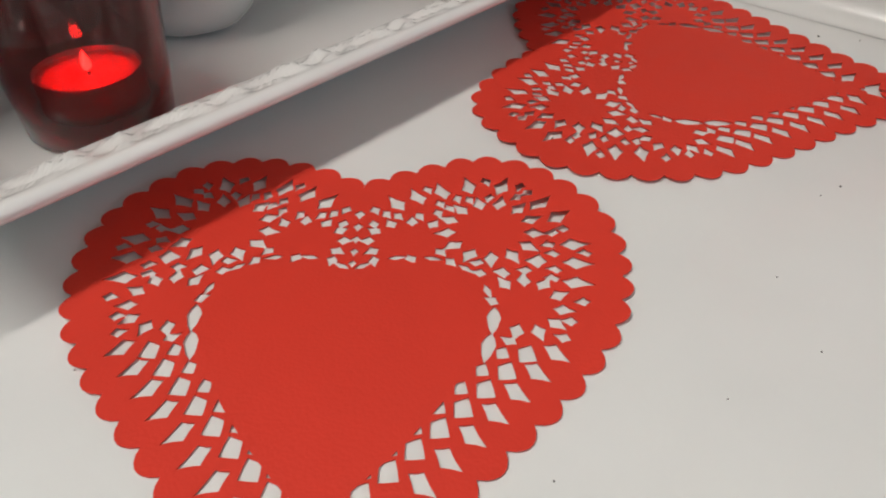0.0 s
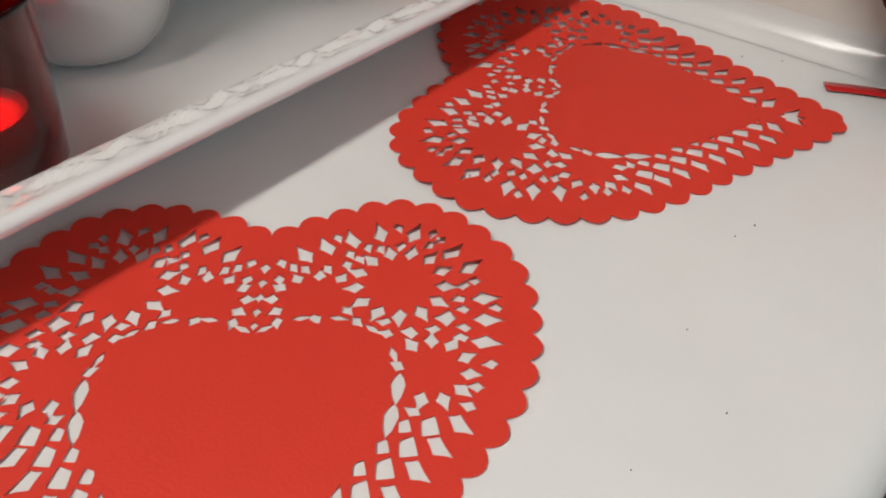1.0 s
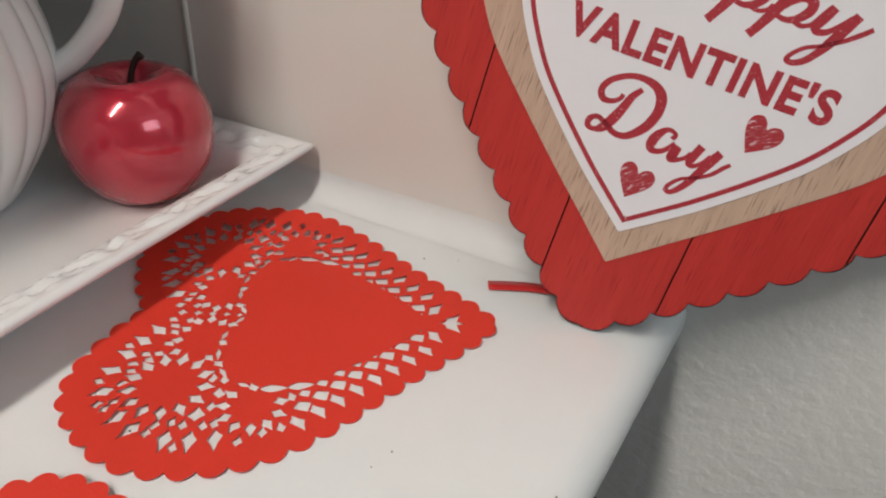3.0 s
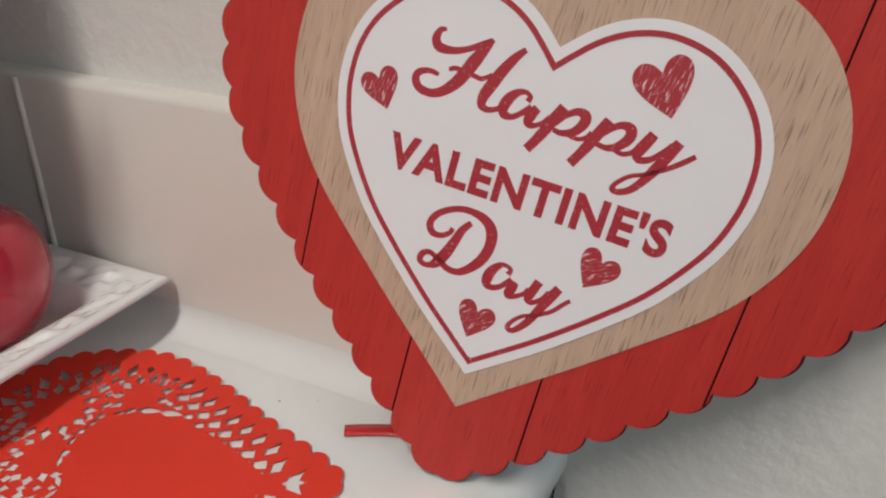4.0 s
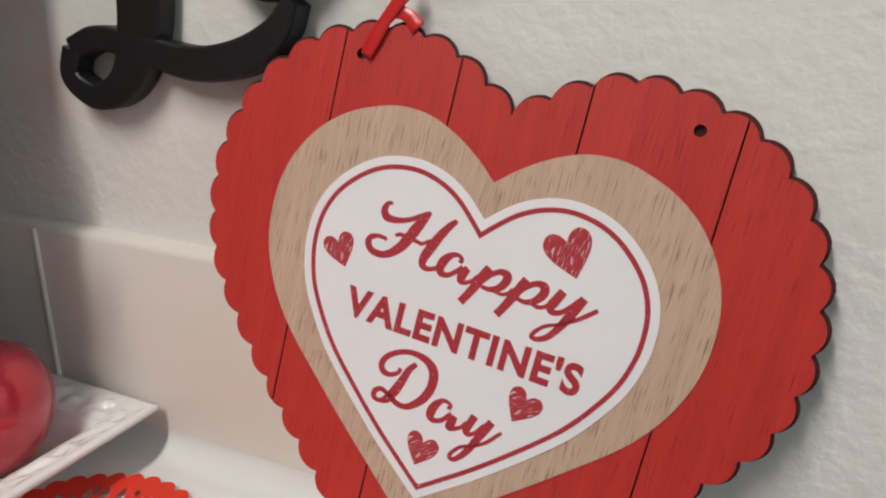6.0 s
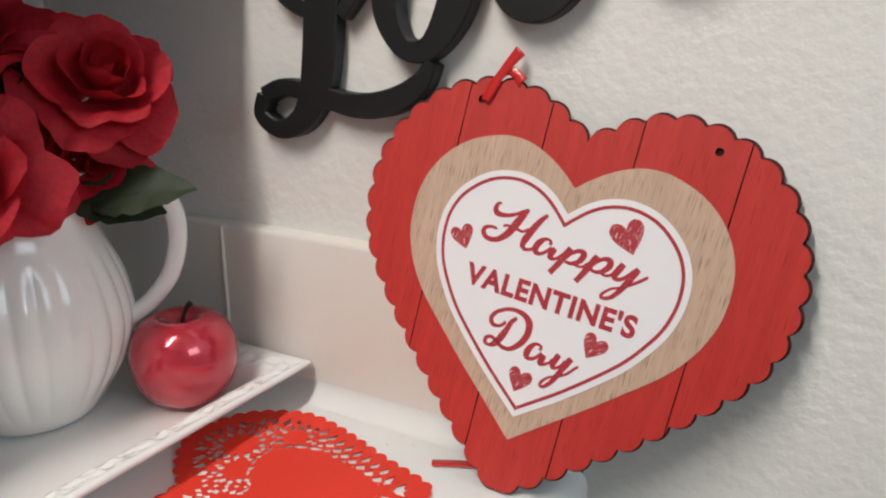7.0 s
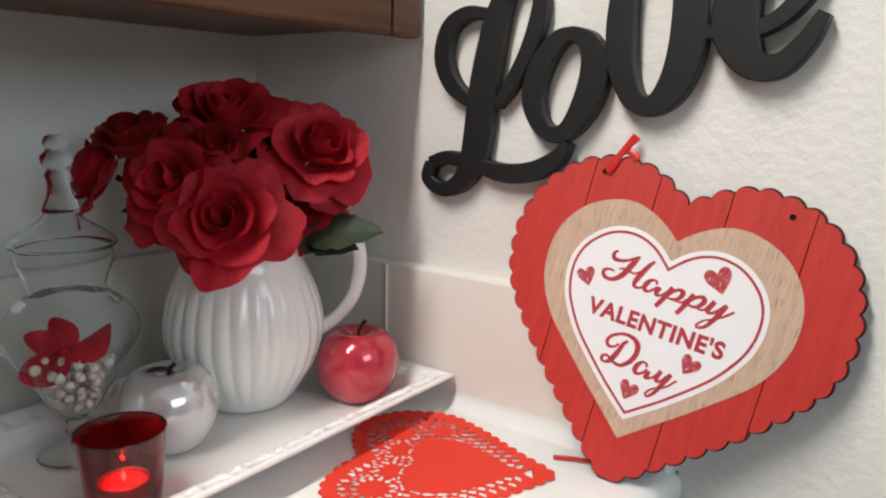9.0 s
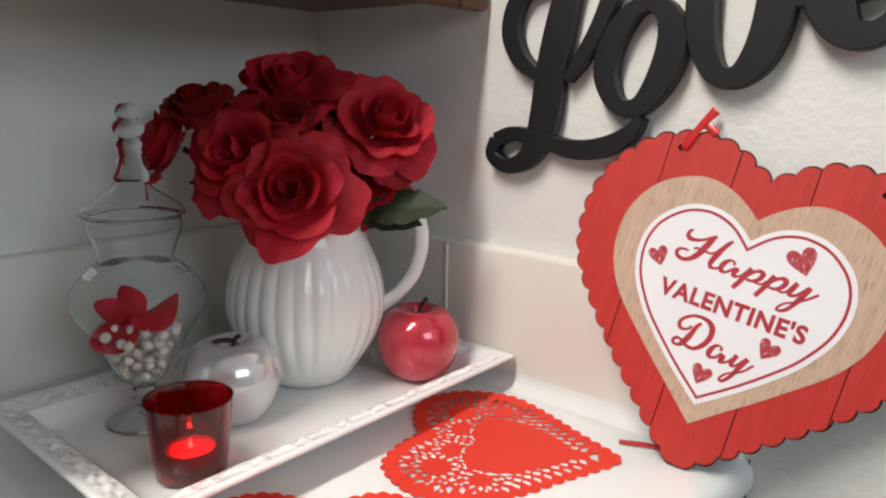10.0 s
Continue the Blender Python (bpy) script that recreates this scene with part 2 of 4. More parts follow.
def sheet(loops, depth, grid=0.0, wave=None):
    """A thin sheet from one outline and its holes, with a net of inner points so that it can bend."""
    verts, edges = [], []
    for loop in loops:
        k = len(verts)
        verts += [Vector((q[0], q[1])) for q in loop]
        edges += [(k + i, k + (i + 1) % len(loop)) for i in range(len(loop))]
    if grid:
        poly = np.array(loops[0])
        lo, hi = poly.min(0), poly.max(0)
        every = np.concatenate([np.array(q) for q in loops])
        for x in np.arange(lo[0], hi[0], grid):
            for y in np.arange(lo[1], hi[1], grid):
                q = np.array((x, y))
                if np.min(np.abs(every - q).max(1)) > grid * 0.35:
                    verts.append(Vector((x, y)))
    co, ed, fa, *rest = geometry.delaunay_2d_cdt(verts, edges, [], 0, 1e-7)
    mid = np.array([[sum(co[i].x for i in f) / len(f), sum(co[i].y for i in f) / len(f)] for f in fa])
    keep = inside(mid, np.array(loops[0]))
    for loop in loops[1:]:
        keep &= ~inside(mid, np.array(loop))
    fa = [f for f, k in zip(fa, keep) if k]
    bm = bmesh.new()
    lift = [wave(q.x, q.y) if wave else 0.0 for q in co]
    top = [bm.verts.new((q.x, q.y, z + depth)) for q, z in zip(co, lift)]
    low = [bm.verts.new((q.x, q.y, z)) for q, z in zip(co, lift)]
    count = {}
    for f in fa:
        bm.faces.new([top[i] for i in f])
        bm.faces.new([low[i] for i in reversed(f)])
        for i, j in zip(f, list(f[1:]) + [f[0]]):
            count[(i, j)] = 1
    for i, j in count:
        if (j, i) not in count:
            bm.faces.new((top[j], top[i], low[i], low[j]))
    loose = [v for v in bm.verts if not v.link_faces]
    bmesh.ops.delete(bm, geom=loose, context="VERTS")
    bm.normal_update()
    return bm


def heart_line(half, per=6):
    """A closed heart from its right half, (u, v) from the notch to the tip."""
    right = smooth_line(half, per)
    return right + [np.array((-q[0], q[1])) for q in right[-2:0:-1]]


def even(line, n):
    p = np.array(line)
    d = np.concatenate([[0], np.cumsum(np.linalg.norm(np.diff(p, axis=0), axis=1))])
    at = np.linspace(0, d[-1], n + 1)
    return np.stack([np.interp(at, d, p[:, 0]), np.interp(at, d, p[:, 1])], 1)


def scalloped(half, n, depth, per=6):
    """The same heart with n rounded scallops on each half."""
    right = even(smooth_line(half, 10), n)
    nodes = list(right) + [np.array((-q[0], q[1])) for q in right[-2:0:-1]]
    out = []
    flip = 1 if sum(a[0] * b[1] - b[0] * a[1] for a, b in zip(nodes, nodes[1:] + nodes[:1])) > 0 else -1
    for a, b in zip(nodes, nodes[1:] + nodes[:1]):
        c = b - a
        nrm = flip * np.array((c[1], -c[0]))
        for i in range(per):
            t = i / per
            out.append(a + c * t + nrm * depth * math.sin(math.pi * t) ** 0.75)
    return out


def stroke(bm, pts, depth, lift=0.0, per=6, bevel=0.0, rise=0.0):
    """A pen stroke of changing width, (x, y, half width), raised to depth over the xy plane."""
    line = smooth_line(pts, per)
    rows = []
    for i, q in enumerate(line):
        t = line[min(i + 1, len(line) - 1)][:2] - line[max(i - 1, 0)][:2]
        t = t / (np.linalg.norm(t) + 1e-9)
        s = np.array((-t[1], t[0]))
        w, c = max(q[2], 1e-4), q[:2]
        top = depth + rise * i / len(line)
        b = min(bevel, w * 0.5)
        prof = [(w, 0), (w, top - b), (w - b, top), (b - w, top), (-w, top - b), (-w, 0)] if bevel else [(w, 0), (w, top), (-w, top), (-w, 0)]
        rows.append([bm.verts.new((c[0] + s[0] * k, c[1] + s[1] * k, z + lift)) for k, z in prof])
    for p, q in zip(rows, rows[1:]):
        for i in range(len(p) - 1):
            bm.faces.new((p[i], q[i], q[i + 1], p[i + 1]))
    for e in (rows[0], rows[-1]):
        bm.faces.new(e)
    bmesh.ops.recalc_face_normals(bm, faces=bm.faces[:])


# ---- the room ----
X0, Y0 = -0.177, 0.0015      # faces of the back wall and of the side wall
LOW, HIGH = -0.91, 1.53   # floor and ceiling under and over the worktop


def structure(name, bm, mat, label, category, smooth=False):
    return tagged(part(name, bm, mat, smooth=smooth), label, category, kind="structure")


structure("floor", box((X0 - 0.1, -3.1, LOW - 0.1), (2.9, 0.1, LOW)), FLOOR, "grey vinyl kitchen floor", "floor")
structure("ceiling", box((X0 - 0.1, -3.1, HIGH), (2.9, 0.1, HIGH + 0.1)), CEIL, "white textured ceiling", "ceiling")
structure("wall_back", box((X0 - 0.1, -3.1, LOW), (X0, 0.1, HIGH)), WALL, "cream painted plaster wall behind the worktop", "wall")
structure("wall_side", box((X0, Y0, LOW), (2.9, Y0 + 0.1, HIGH)), WALL, "cream orange-peel plaster wall with a painted sign", "wall")
structure("wall_near", box((X0, -3.1, LOW), (2.9, -3.0, HIGH)), FAR_WALL, "unseen grey-green wall closing the room", "wall")
win = bmesh.new()
for lo, hi in (((2.6, -3.0, LOW), (2.7, 0.0, 0.55)), ((2.6, -3.0, 1.45), (2.7, 0.0, HIGH)), ((2.6, -3.0, 0.55), (2.7, -1.4, 1.45)), ((2.6, -0.2, 0.55), (2.7, 0.0, 1.45))):
    b2 = box(lo, hi)
    me2 = bpy.data.meshes.new("piece")
    b2.to_mesh(me2)
    b2.free()
    win.from_mesh(me2)
structure("wall_window", win, FAR_WALL, "unseen grey-green wall closing the room, with a window opening", "wall")

# worktop with a rounded nose, and the cabinet that carries it
top = box((X0 - 0.04, -0.455, -0.042), (0.401, Y0 + 0.04, 0.0), 0.018, 6)
for v in top.verts:
    # the front edge runs slightly askew to the wall
    v.co.x += 0.080 * min(0.0, v.co.y) * max(0.0, min(1.0, (v.co.x - 0.2) / 0.15))
structure("worktop", top, COUNTER, "white laminate kitchen worktop with rounded edge", "worktop", True)
base = thing("base_cabinet", "dark-stained wooden base cabinet under the white worktop", "cabinet", pose(0, 0, 0))
part("body", box((X0, -0.45, LOW), (0.345, -0.001, -0.043), 0.002), CAB_DARK, base, smooth=False)
part("drawer_front", box((0.346, -0.435, -0.21), (0.3930, -0.112, -0.052), 0.007), CAB_DARK, base, smooth=False)
part("door", box((0.346, -0.435, LOW + 0.1), (0.3930, -0.112, -0.235), 0.007), CAB_DARK, base, smooth=False)
# made-up stove: a plain black block that keeps the strip left of the worktop dark
stove = thing("stove", "made-up black stove block filling the dark strip beside the worktop", "stove", pose(0, 0, 0))
part("body", box((X0 + 0.02, -1.22, LOW), (0.40, -0.472, -0.05), 0.004), DARK_FILL, stove, smooth=False)
part("block_top", box((X0 + 0.02, -1.22, -0.05), (0.42, -0.468, -0.03), 0.006), DARK_FILL, stove)

# splashback slabs round the corner, with a hollow fillet down to the worktop
SLAB = "cream glazed splashback slab with rounded top"
tagged(part("splashback_tile", box((-0.164, -0.012, -0.01), (0.390, 0.01, 0.146), 0.005, 4), TILE), SLAB, "tile", "splashback slabs", "structure")
tagged(part("splashback_tile", box((X0 - 0.01, -0.455, -0.01), (X0 + 0.012, -0.001, 0.146), 0.005, 4), TILE), SLAB, "tile", "splashback slabs", "structure")


def fillet(a, b, out, r=0.016, n=10):
    """A hollow quarter-round between the worktop and a slab, from a to b; out points away from the slab."""
    bm = bmesh.new()
    rows = []
    for q in (Vector(a), Vector(b)):
        row = [bm.verts.new(q + Vector(out) * (r - r * math.sin(t)) + Vector((0, 0, r - r * math.cos(t)))) for t in [math.pi / 2 * k / n for k in range(n + 1)]]
        rows.append(row)
    m = len(rows[0])
    for i in range(m - 1):
        bm.faces.new((rows[0][i], rows[0][i + 1], rows[1][i + 1], rows[1][i]))
    return bm


tagged(part("trim", fillet((-0.166, -0.012, 0.0003), (0.376, -0.012, 0.0003), (0, -1, 0)), COUNTER), "white hollow fillet along the splashback", "trim", kind="structure")
tagged(part("trim", fillet((-0.165, -0.45, 0.0003), (-0.165, -0.012, 0.0003), (1, 0, 0)), COUNTER), "white hollow fillet along the splashback", "trim", kind="structure")
cb = bmesh.new()
stroke(cb, [(0.056, 0.002, 0.0018), (0.0563, 0.07, 0.0022), (0.056, 0.142, 0.0018)], 0.0022, bevel=0.001)
tagged(part("joint_bead", cb, CAULK, m=pose(0, -0.0118, 0, 90)), "pale raised caulk bead in the splashback joint", "joint", kind="structure")

ck = bmesh.new()
stroke(ck, [(0.3945, -0.002, 0.0006), (0.3950, -0.030, 0.0008), (0.3943, -0.052, 0.0005)], 0.0004)
tagged(part("crack", ck, DUST, m=pose(0, Y0 - 0.0002, 0, 90)), "thin dark crack in the wall at the end of the worktop", "crack", kind="structure")

# wall cabinet over the worktop
wc = thing("wall_cabinet", "brown wooden wall cabinet with panelled door", "cabinet", pose(0, 0, 0))
CX, CE, CZ = 0.0935, -0.002, 0.386
part("body", box((X0, -0.9, CZ + 0.012), (CX - 0.021, CE - 0.001, 1.2), 0.002), CAB, wc, smooth=False)
door = part("door", box((CX - 0.020, -0.9, CZ + 0.05), (CX - 0.008, CE - 0.045, 1.15), 0.003), CAB, wc, smooth=False)
part("bottom_rail", box((CX - 0.020, -0.9, CZ), (CX, CE - 0.046, CZ + 0.05), 0.004), CAB, door, smooth=False)
part("stile", box((CX - 0.020, CE - 0.045, CZ), (CX + 0.001, CE, 1.2), 0.004), CAB, door, smooth=False)
part("moulding", box((CX - 0.012, -0.9, CZ + 0.05), (CX - 0.003, CE - 0.046, CZ + 0.058), 0.003), CAB, door, smooth=False)

# ---- paper doilies ----
DOILY = [(0, 0), (0.0125, -0.0085), (0.031, -0.0150), (0.045, -0.0175), (0.060, -0.0125), (0.074, 0.0005), (0.084, 0.0145), (0.087, 0.033), (0.085, 0.053), (0.079, 0.070),
         (0.0675, 0.087), (0.055, 0.1015), (0.042, 0.1150), (0.028, 0.1310), (0.015, 0.1465), (0.006, 0.1565), (0, 0.1600)]
CORE = [(0, 0.0473), (0.011, 0.0412), (0.024, 0.0405), (0.0352, 0.0452), (0.0406, 0.054), (0.0408, 0.065), (0.037, 0.082), (0.0305, 0.095), (0.0205, 0.109), (0.0105, 0.1205), (0, 0.1310)]


def kite(c, way, long, wide, lean=0.0, pull=0.16):
    """A cut hole: four corners with hollow sides."""
    w = np.array(way) / np.linalg.norm(way)
    s = np.array((-w[1], w[0]))
    corners = [c + w * long * 0.62, c + s * wide * 0.5 + w * lean * long, c - w * long * 0.38, c - s * wide * 0.5 - w * lean * long]
    out = []
    for a, b in zip(corners, corners[1:] + corners[:1]):
        mid = (a + b) / 2
        out += [a * 0.93 + c * 0.07, mid + (c - mid) * pull]
    return out


def doily_holes():
    rng = random.Random(5)
    rim = even(smooth_line(DOILY, 10), 25)
    core = np.array(heart_line(CORE, 8))
    fine_rim = np.array(heart_line(DOILY, 12))
    right = []

    def fits(c, size):
        if c[0] < 0.0012 or not inside(c[None], fine_rim)[0] or inside(c[None], core)[0]:
            return False
        if np.min(np.linalg.norm(core - c, axis=1)) < size * 0.38 or np.min(np.linalg.norm(fine_rim - c, axis=1)) < 0.0088 + size * 0.35:
            return False
        for d, r in discs:
            if np.linalg.norm(c - d) < r + size * 0.38:
                return False
        return all(np.linalg.norm(c - h[0]) > (size + h[1]) * 0.43 for h in right)

    discs = [(np.array((0.0454, 0.0228)), 0.0105), (np.array((0.0150, 0.0290)), 0.0062), (np.array((0.0220, 0.0290)), 0.0062), (np.array((0.0546, 0.0594)), 0.0074)]

    def cut(c, way, long, wide, lean=0.0):
        long, wide = long * 1.20, wide * 1.27
        size = max(wide, long * 0.72)
        if fits(c, size):
            right.append((c, size, kite(c, way, long, wide, lean)))

    # three straight rows down the sides: triangles, squares and kites
    out = np.array((0.735, 0.678))
    for (a, b), n, long, wide, pull in ((((0.0461, 0.0787), (0.0045, 0.1239)), 8, 0.0052, 0.0058, 0.02), (((0.0529, 0.0790), (0.0101, 0.1238)), 8, 0.0074, 0.0082, 0.04), (((0.0610, 0.0783), (0.0180, 0.1275)), 8, 0.0105, 0.0062, 0.14)):
        for k in range(n):
            c = np.array(a) + (np.array(b) - np.array(a)) * k / (n - 1)
            right.append((c, wide * 1.05, kite(c, out, long, wide, 0.12, pull)))
    # slots along the solid heart
    edge = even(smooth_line(CORE, 10), 26)
    for i in range(1, 16):
        t = edge[i + 1] - edge[i - 1]
        t = t / np.linalg.norm(t)
        out = np.array((t[1], -t[0]))
        if out @ (edge[i] - np.array((0, 0.085))) < 0:
            out = -out
        if i < 10 and i % 2 == 1:
            right.append((edge[i] + out * 0.0028, 0.0048, kite(edge[i] + out * 0.0028, t, 0.0084, 0.0027, 0, 0.05)))
        elif i in (11, 13):
            right.append((edge[i] + out * 0.0038, 0.0085, kite(edge[i] + out * 0.0038, t, 0.0130, 0.0048, 0, -0.12)))
    # rays round the solid discs
    for (d, r), n, long, wide in ((discs[0], 13, 0.0078, 0.0046), (discs[3], 11, 0.0068, 0.0042)):
        for k in range(n):
            a = 2 * math.pi * (k + 0.3) / n
            w = np.array((math.cos(a), math.sin(a)))
            cut(d + w * (r + long * 0.52), w, long, wide, rng.uniform(-0.06, 0.06))
    for k in range(12):
        a = 2 * math.pi * k / 12
        w = np.array((math.cos(a), math.sin(a)))
        cut(np.array((0.0185, 0.0290)) + w * np.array((0.0142, 0.0104)), w, 0.0056, 0.0042)
    # a lattice of rows that follows the rim
    for row, (inset, long, wide, shift) in enumerate(((0.0146, 0.0100, 0.0052, 0.5), (0.0208, 0.0072, 0.0066, 0.0), (0.0262, 0.0070, 0.0064, 0.5), (0.0318, 0.0066, 0.0056, 0.0), (0.0370, 0.0058, 0.0048, 0.5))):
        for i in range(25):
            a, b = rim[i], rim[i + 1]
            t = (b - a) / np.linalg.norm(b - a)
            c = a + (b - a) * shift
            inn = np.array((-t[1], t[0]))
            if inn @ (np.array((0.02, 0.07)) - c) < 0:
                inn = -inn
            cut(c + inn * inset, -inn if row == 0 else inn, long, wide, rng.uniform(-0.10, 0.10))
    # small cuts in what is left
    for k in range(1500):
        c = np.array((rng.uniform(0.002, 0.085), rng.uniform(-0.010, 0.075)))
        near = rim[np.argmin(np.linalg.norm(rim - c, axis=1))]
        cut(c, c - near + 1e-6, 0.0054, 0.0036, rng.uniform(-0.12, 0.12))
    holes = [h[2] for h in right]
    holes += [[np.array((-q[0], q[1])) for q in h[::-1]] for h in holes]
    for v, s in ((0.0140, 0.0058), (0.0212, 0.0052), (0.0280, 0.0048), (0.0345, 0.0046), (0.0405, 0.0042)):
        holes.append(kite(np.array((0.0, v)), (0, 1), s, s * 0.8))
    for v in (0.1365, 0.1430):
        holes.append(kite(np.array((0.0, v)), (0, 1), 0.0055, 0.0028))
    return holes


def doily(seed, lift, notch, axis, label, size=(1, 1), curl=0.0):
    """A sheet of paper lace whose edges rise a little off the worktop: a solid heart and the pierced border round it."""
    def wave(x, y):
        r = math.hypot(x, y - 0.070)
        n = noise.noise(Vector((x * 22 + seed * 7, y * 22, seed)))
        return max(0.0004, 0.0005 + lift * max(0, r - 0.055) / 0.03 * (0.5 + 0.9 * n) + lift * 0.5 * max(0, n) + curl * max(0, -x - 0.005) / 0.09)

    a = Vector((*axis, 0)).normalized()
    m = Matrix(((a.y, a.x, 0, notch[0]), (-a.x, a.y, 0, notch[1]), (0, 0, 1, 0), (0, 0, 0, 1)))
    ob = thing("paper_doily", label, "doily", m @ Matrix.Diagonal((*size, 1, 1)), "red heart doilies")
    core = heart_line(CORE, 8)
    part("lace_border", sheet([scalloped(DOILY, 25, 0.34, 7), core] + doily_holes(), 0.0003, 0.008, wave), PAPER, ob, "pierced scalloped lace border", smooth=False)
    part("heart_centre", sheet([core], 0.0003, 0.008, wave), PAPER, ob, "plain solid heart centre", smooth=False)
    return ob


doily(1, 0.0016, (0.1806, -0.3035), (0.662, -0.750), "red heart-shaped paper lace doily, flat on the worktop")
doily(2, 0.0014, (0.1580, -0.1625), (0.8915, 0.453), "red heart-shaped paper lace doily beside the ribbon end", (1.16, 1.09), 0.0025)

# ---- the serving tray ----
TX0, TX1, TY0, TY1 = -0.100, 0.1560, -0.434, -0.0165


def tray_mesh(inner_part):
    """Rings of a rounded rectangle from the foot, over the outer flank, the embossed rim and down to the floor of the dish."""
    cx, cy, hx, hy = (TX0 + TX1) / 2, (TY0 + TY1) / 2, (TX1 - TX0) / 2, (TY1 - TY0) / 2
    prof = [(0.060, 0.001), (0.055, 0.002), (0.040, 0.0135), (0.020, 0.0245), (0.005, 0.0312), (0.0012, 0.0328), (0.0, 0.0346), (0.0006, 0.0365), (0.0025, 0.0377)]
    for k in range(12):
        t = k / 11
        prof.append((0.005 + 0.021 * t, 0.0374 - 0.0062 * t))
    prof += [(0.0285, 0.0288), (0.033, 0.0215), (0.038, 0.0160), (0.046, 0.0142), (0.075, 0.0138)]
    bm = bmesh.new()
    rings = []
    nx, ny = 130, 212
    for inset, z in prof:
        ax, ay, rad = hx - inset, hy - inset, max(0.0015, 0.004 - inset * 0.05)
        ring = []
        for side in range(4):
            n = nx if side % 2 == 0 else ny
            for i in range(n):
                t = -1 + 2 * i / n
                x, y = [(t * ax, -ay), (ax, t * ay), (-t * ax, ay), (-ax, -t * ay)][side]
                zz = z
                if 0.006 < inset < 0.0255:
                    # curling scrolls in relief
                    s = (x if side % 2 == 0 else y) * 1.0
                    d = (inset - 0.0155) / 0.0085
                    w = math.sin(s * 2 * math.pi / 0.021 + 2.6 * d) * math.cos(d * 2.6 + 0.9 * math.sin(s * 2 * math.pi / 0.042))
                    w2 = noise.noise(Vector((x * 190, y * 190, side)))
                    fade = max(0, 1 - abs(d) ** 4)
                    zz += fade * (0.0030 * max(w, -0.3) + 0.0016 * w2)
                ring.append(bm.verts.new((cx + x, cy + y, zz)))
        rings.append(ring)
    use = rings[20:] if inner_part else rings[:21]
    for p, q in zip(use, use[1:]):
        for i in range(len(p)):
            j = (i + 1) % len(p)
            bm.faces.new((p[i], p[j], q[j], q[i]))
    if inner_part:
        bm.faces.new(use[-1])
    else:
        bm.faces.new(use[0][::-1])
    bmesh.ops.delete(bm, geom=[v for v in bm.verts if not v.link_faces], context="VERTS")
    return bm


tray = thing("serving_tray", "white porcelain rectangular tray with embossed scroll rim on the worktop", "tray", pose(0, 0, 0))
part("rim", tray_mesh(False), PORC, tray, "white rim embossed with scrolls")
part("dish", tray_mesh(True), PORC, tray)
TF = 0.0140

# ---- hanging heart sign that leans on the wall ----
sign = thing("heart_sign", "red scalloped wooden heart sign with planks, leaning on the wall", "sign",
             pose(0.3510, -0.0572, 0.0009, 78.95, 9.21, 2.92))
BOARD = [(0, 0.2474), (0.0175, 0.2592), (0.0424, 0.2714), (0.069, 0.2721), (0.0949, 0.2649), (0.1122, 0.2541), (0.1299, 0.2350), (0.1417, 0.2091), (0.1457, 0.1851), 
         (0.1439, 0.1609), (0.1372, 0.1388), (0.1188, 0.1126), (0.0976, 0.0884), (0.0769, 0.0668), (0.0585, 0.0490), (0.0426, 0.0337), (0.0259, 0.0184), (0.0107, 0.0050), (0, -0.0006)]
TANH = [(0, 0.2160), (0.01, 0.2245), (0.0228, 0.2326), (0.037, 0.2381), (0.0513, 0.2391), (0.064, 0.2362), (0.078, 0.2302), (0.091, 0.2200), (0.1007, 0.2067), 
         (0.1063, 0.1927), (0.1083, 0.1782), (0.1075, 0.1612), (0.103, 0.1456), (0.0955, 0.1309), (0.084, 0.1160), (0.065, 0.0975), (0.0438, 0.0778), (0.023, 0.0595), (0, 0.0390)]
WHITEH = [(0, 0.1988), (0.0106, 0.2082), (0.0216, 0.2143), (0.0343, 0.2174), (0.047, 0.2166), (0.0585, 0.2127), (0.0693, 0.2052), (0.0786, 0.1948), (0.0843, 0.1823), 
         (0.0861, 0.1693), (0.0852, 0.1568), (0.0814, 0.1430), (0.0743, 0.1295), (0.0635, 0.1139), (0.0486, 0.0982), (0.0295, 0.0803), (0.0131, 0.0667), (0, 0.0562)]


def clip(poly, u, keep):
    out = []
    for a, b in zip(poly, list(poly[1:]) + [poly[0]]):
        ia, ib = (a[0] - u) * keep > 0, (b[0] - u) * keep > 0
        if ia:
            out.append(a)
        if ia != ib:
            t = (u - a[0]) / (b[0] - a[0])
            out.append(a + (b - a) * t)
    return out


def by_facing(me, front, edge):
    me.materials.append(front)
    me.materials.append(edge)
    for p in me.polygons:
        p.material_index = 0 if p.normal.z > 0.95 else 1
    return me


edge_line = [q + np.array((0.0020 * math.sin(math.pi * min(1, max(0, q[1] / 0.2))), 0)) for q in scalloped(BOARD, 24, 0.24, 7)]
back = plate([edge_line], 0.0024)
edge_line = [np.array((q[0] * 0.986, (q[1] - 0.15) * 0.986 + 0.15)) for q in edge_line]
back.materials.append(SIGN_EDGE)
part("backing", back, None, sign)
seams = [-0.2, -0.0872, -0.0281, 0.0323, 0.0955, 0.2]
ring = [np.array((math.cos(a), math.sin(a))) * 0.0026 for a in [2 * math.pi * k / 14 for k in range(14)]]
for lo, hi in zip(seams, seams[1:]):
    poly = clip(clip(edge_line, lo + 0.0004, 1), hi - 0.0004, -1)
    loops = [poly] + [[q + np.array((u, 0.2582)) for q in ring] for u in (-0.0775, 0.0785) if lo < u < hi]
    part("plank", by_facing(mesh_of("plank", sheet(loops, 0.0030), [], False), SIGN_RED, SIGN_EDGE), None, sign, m=pose(0, 0, 0.0022))
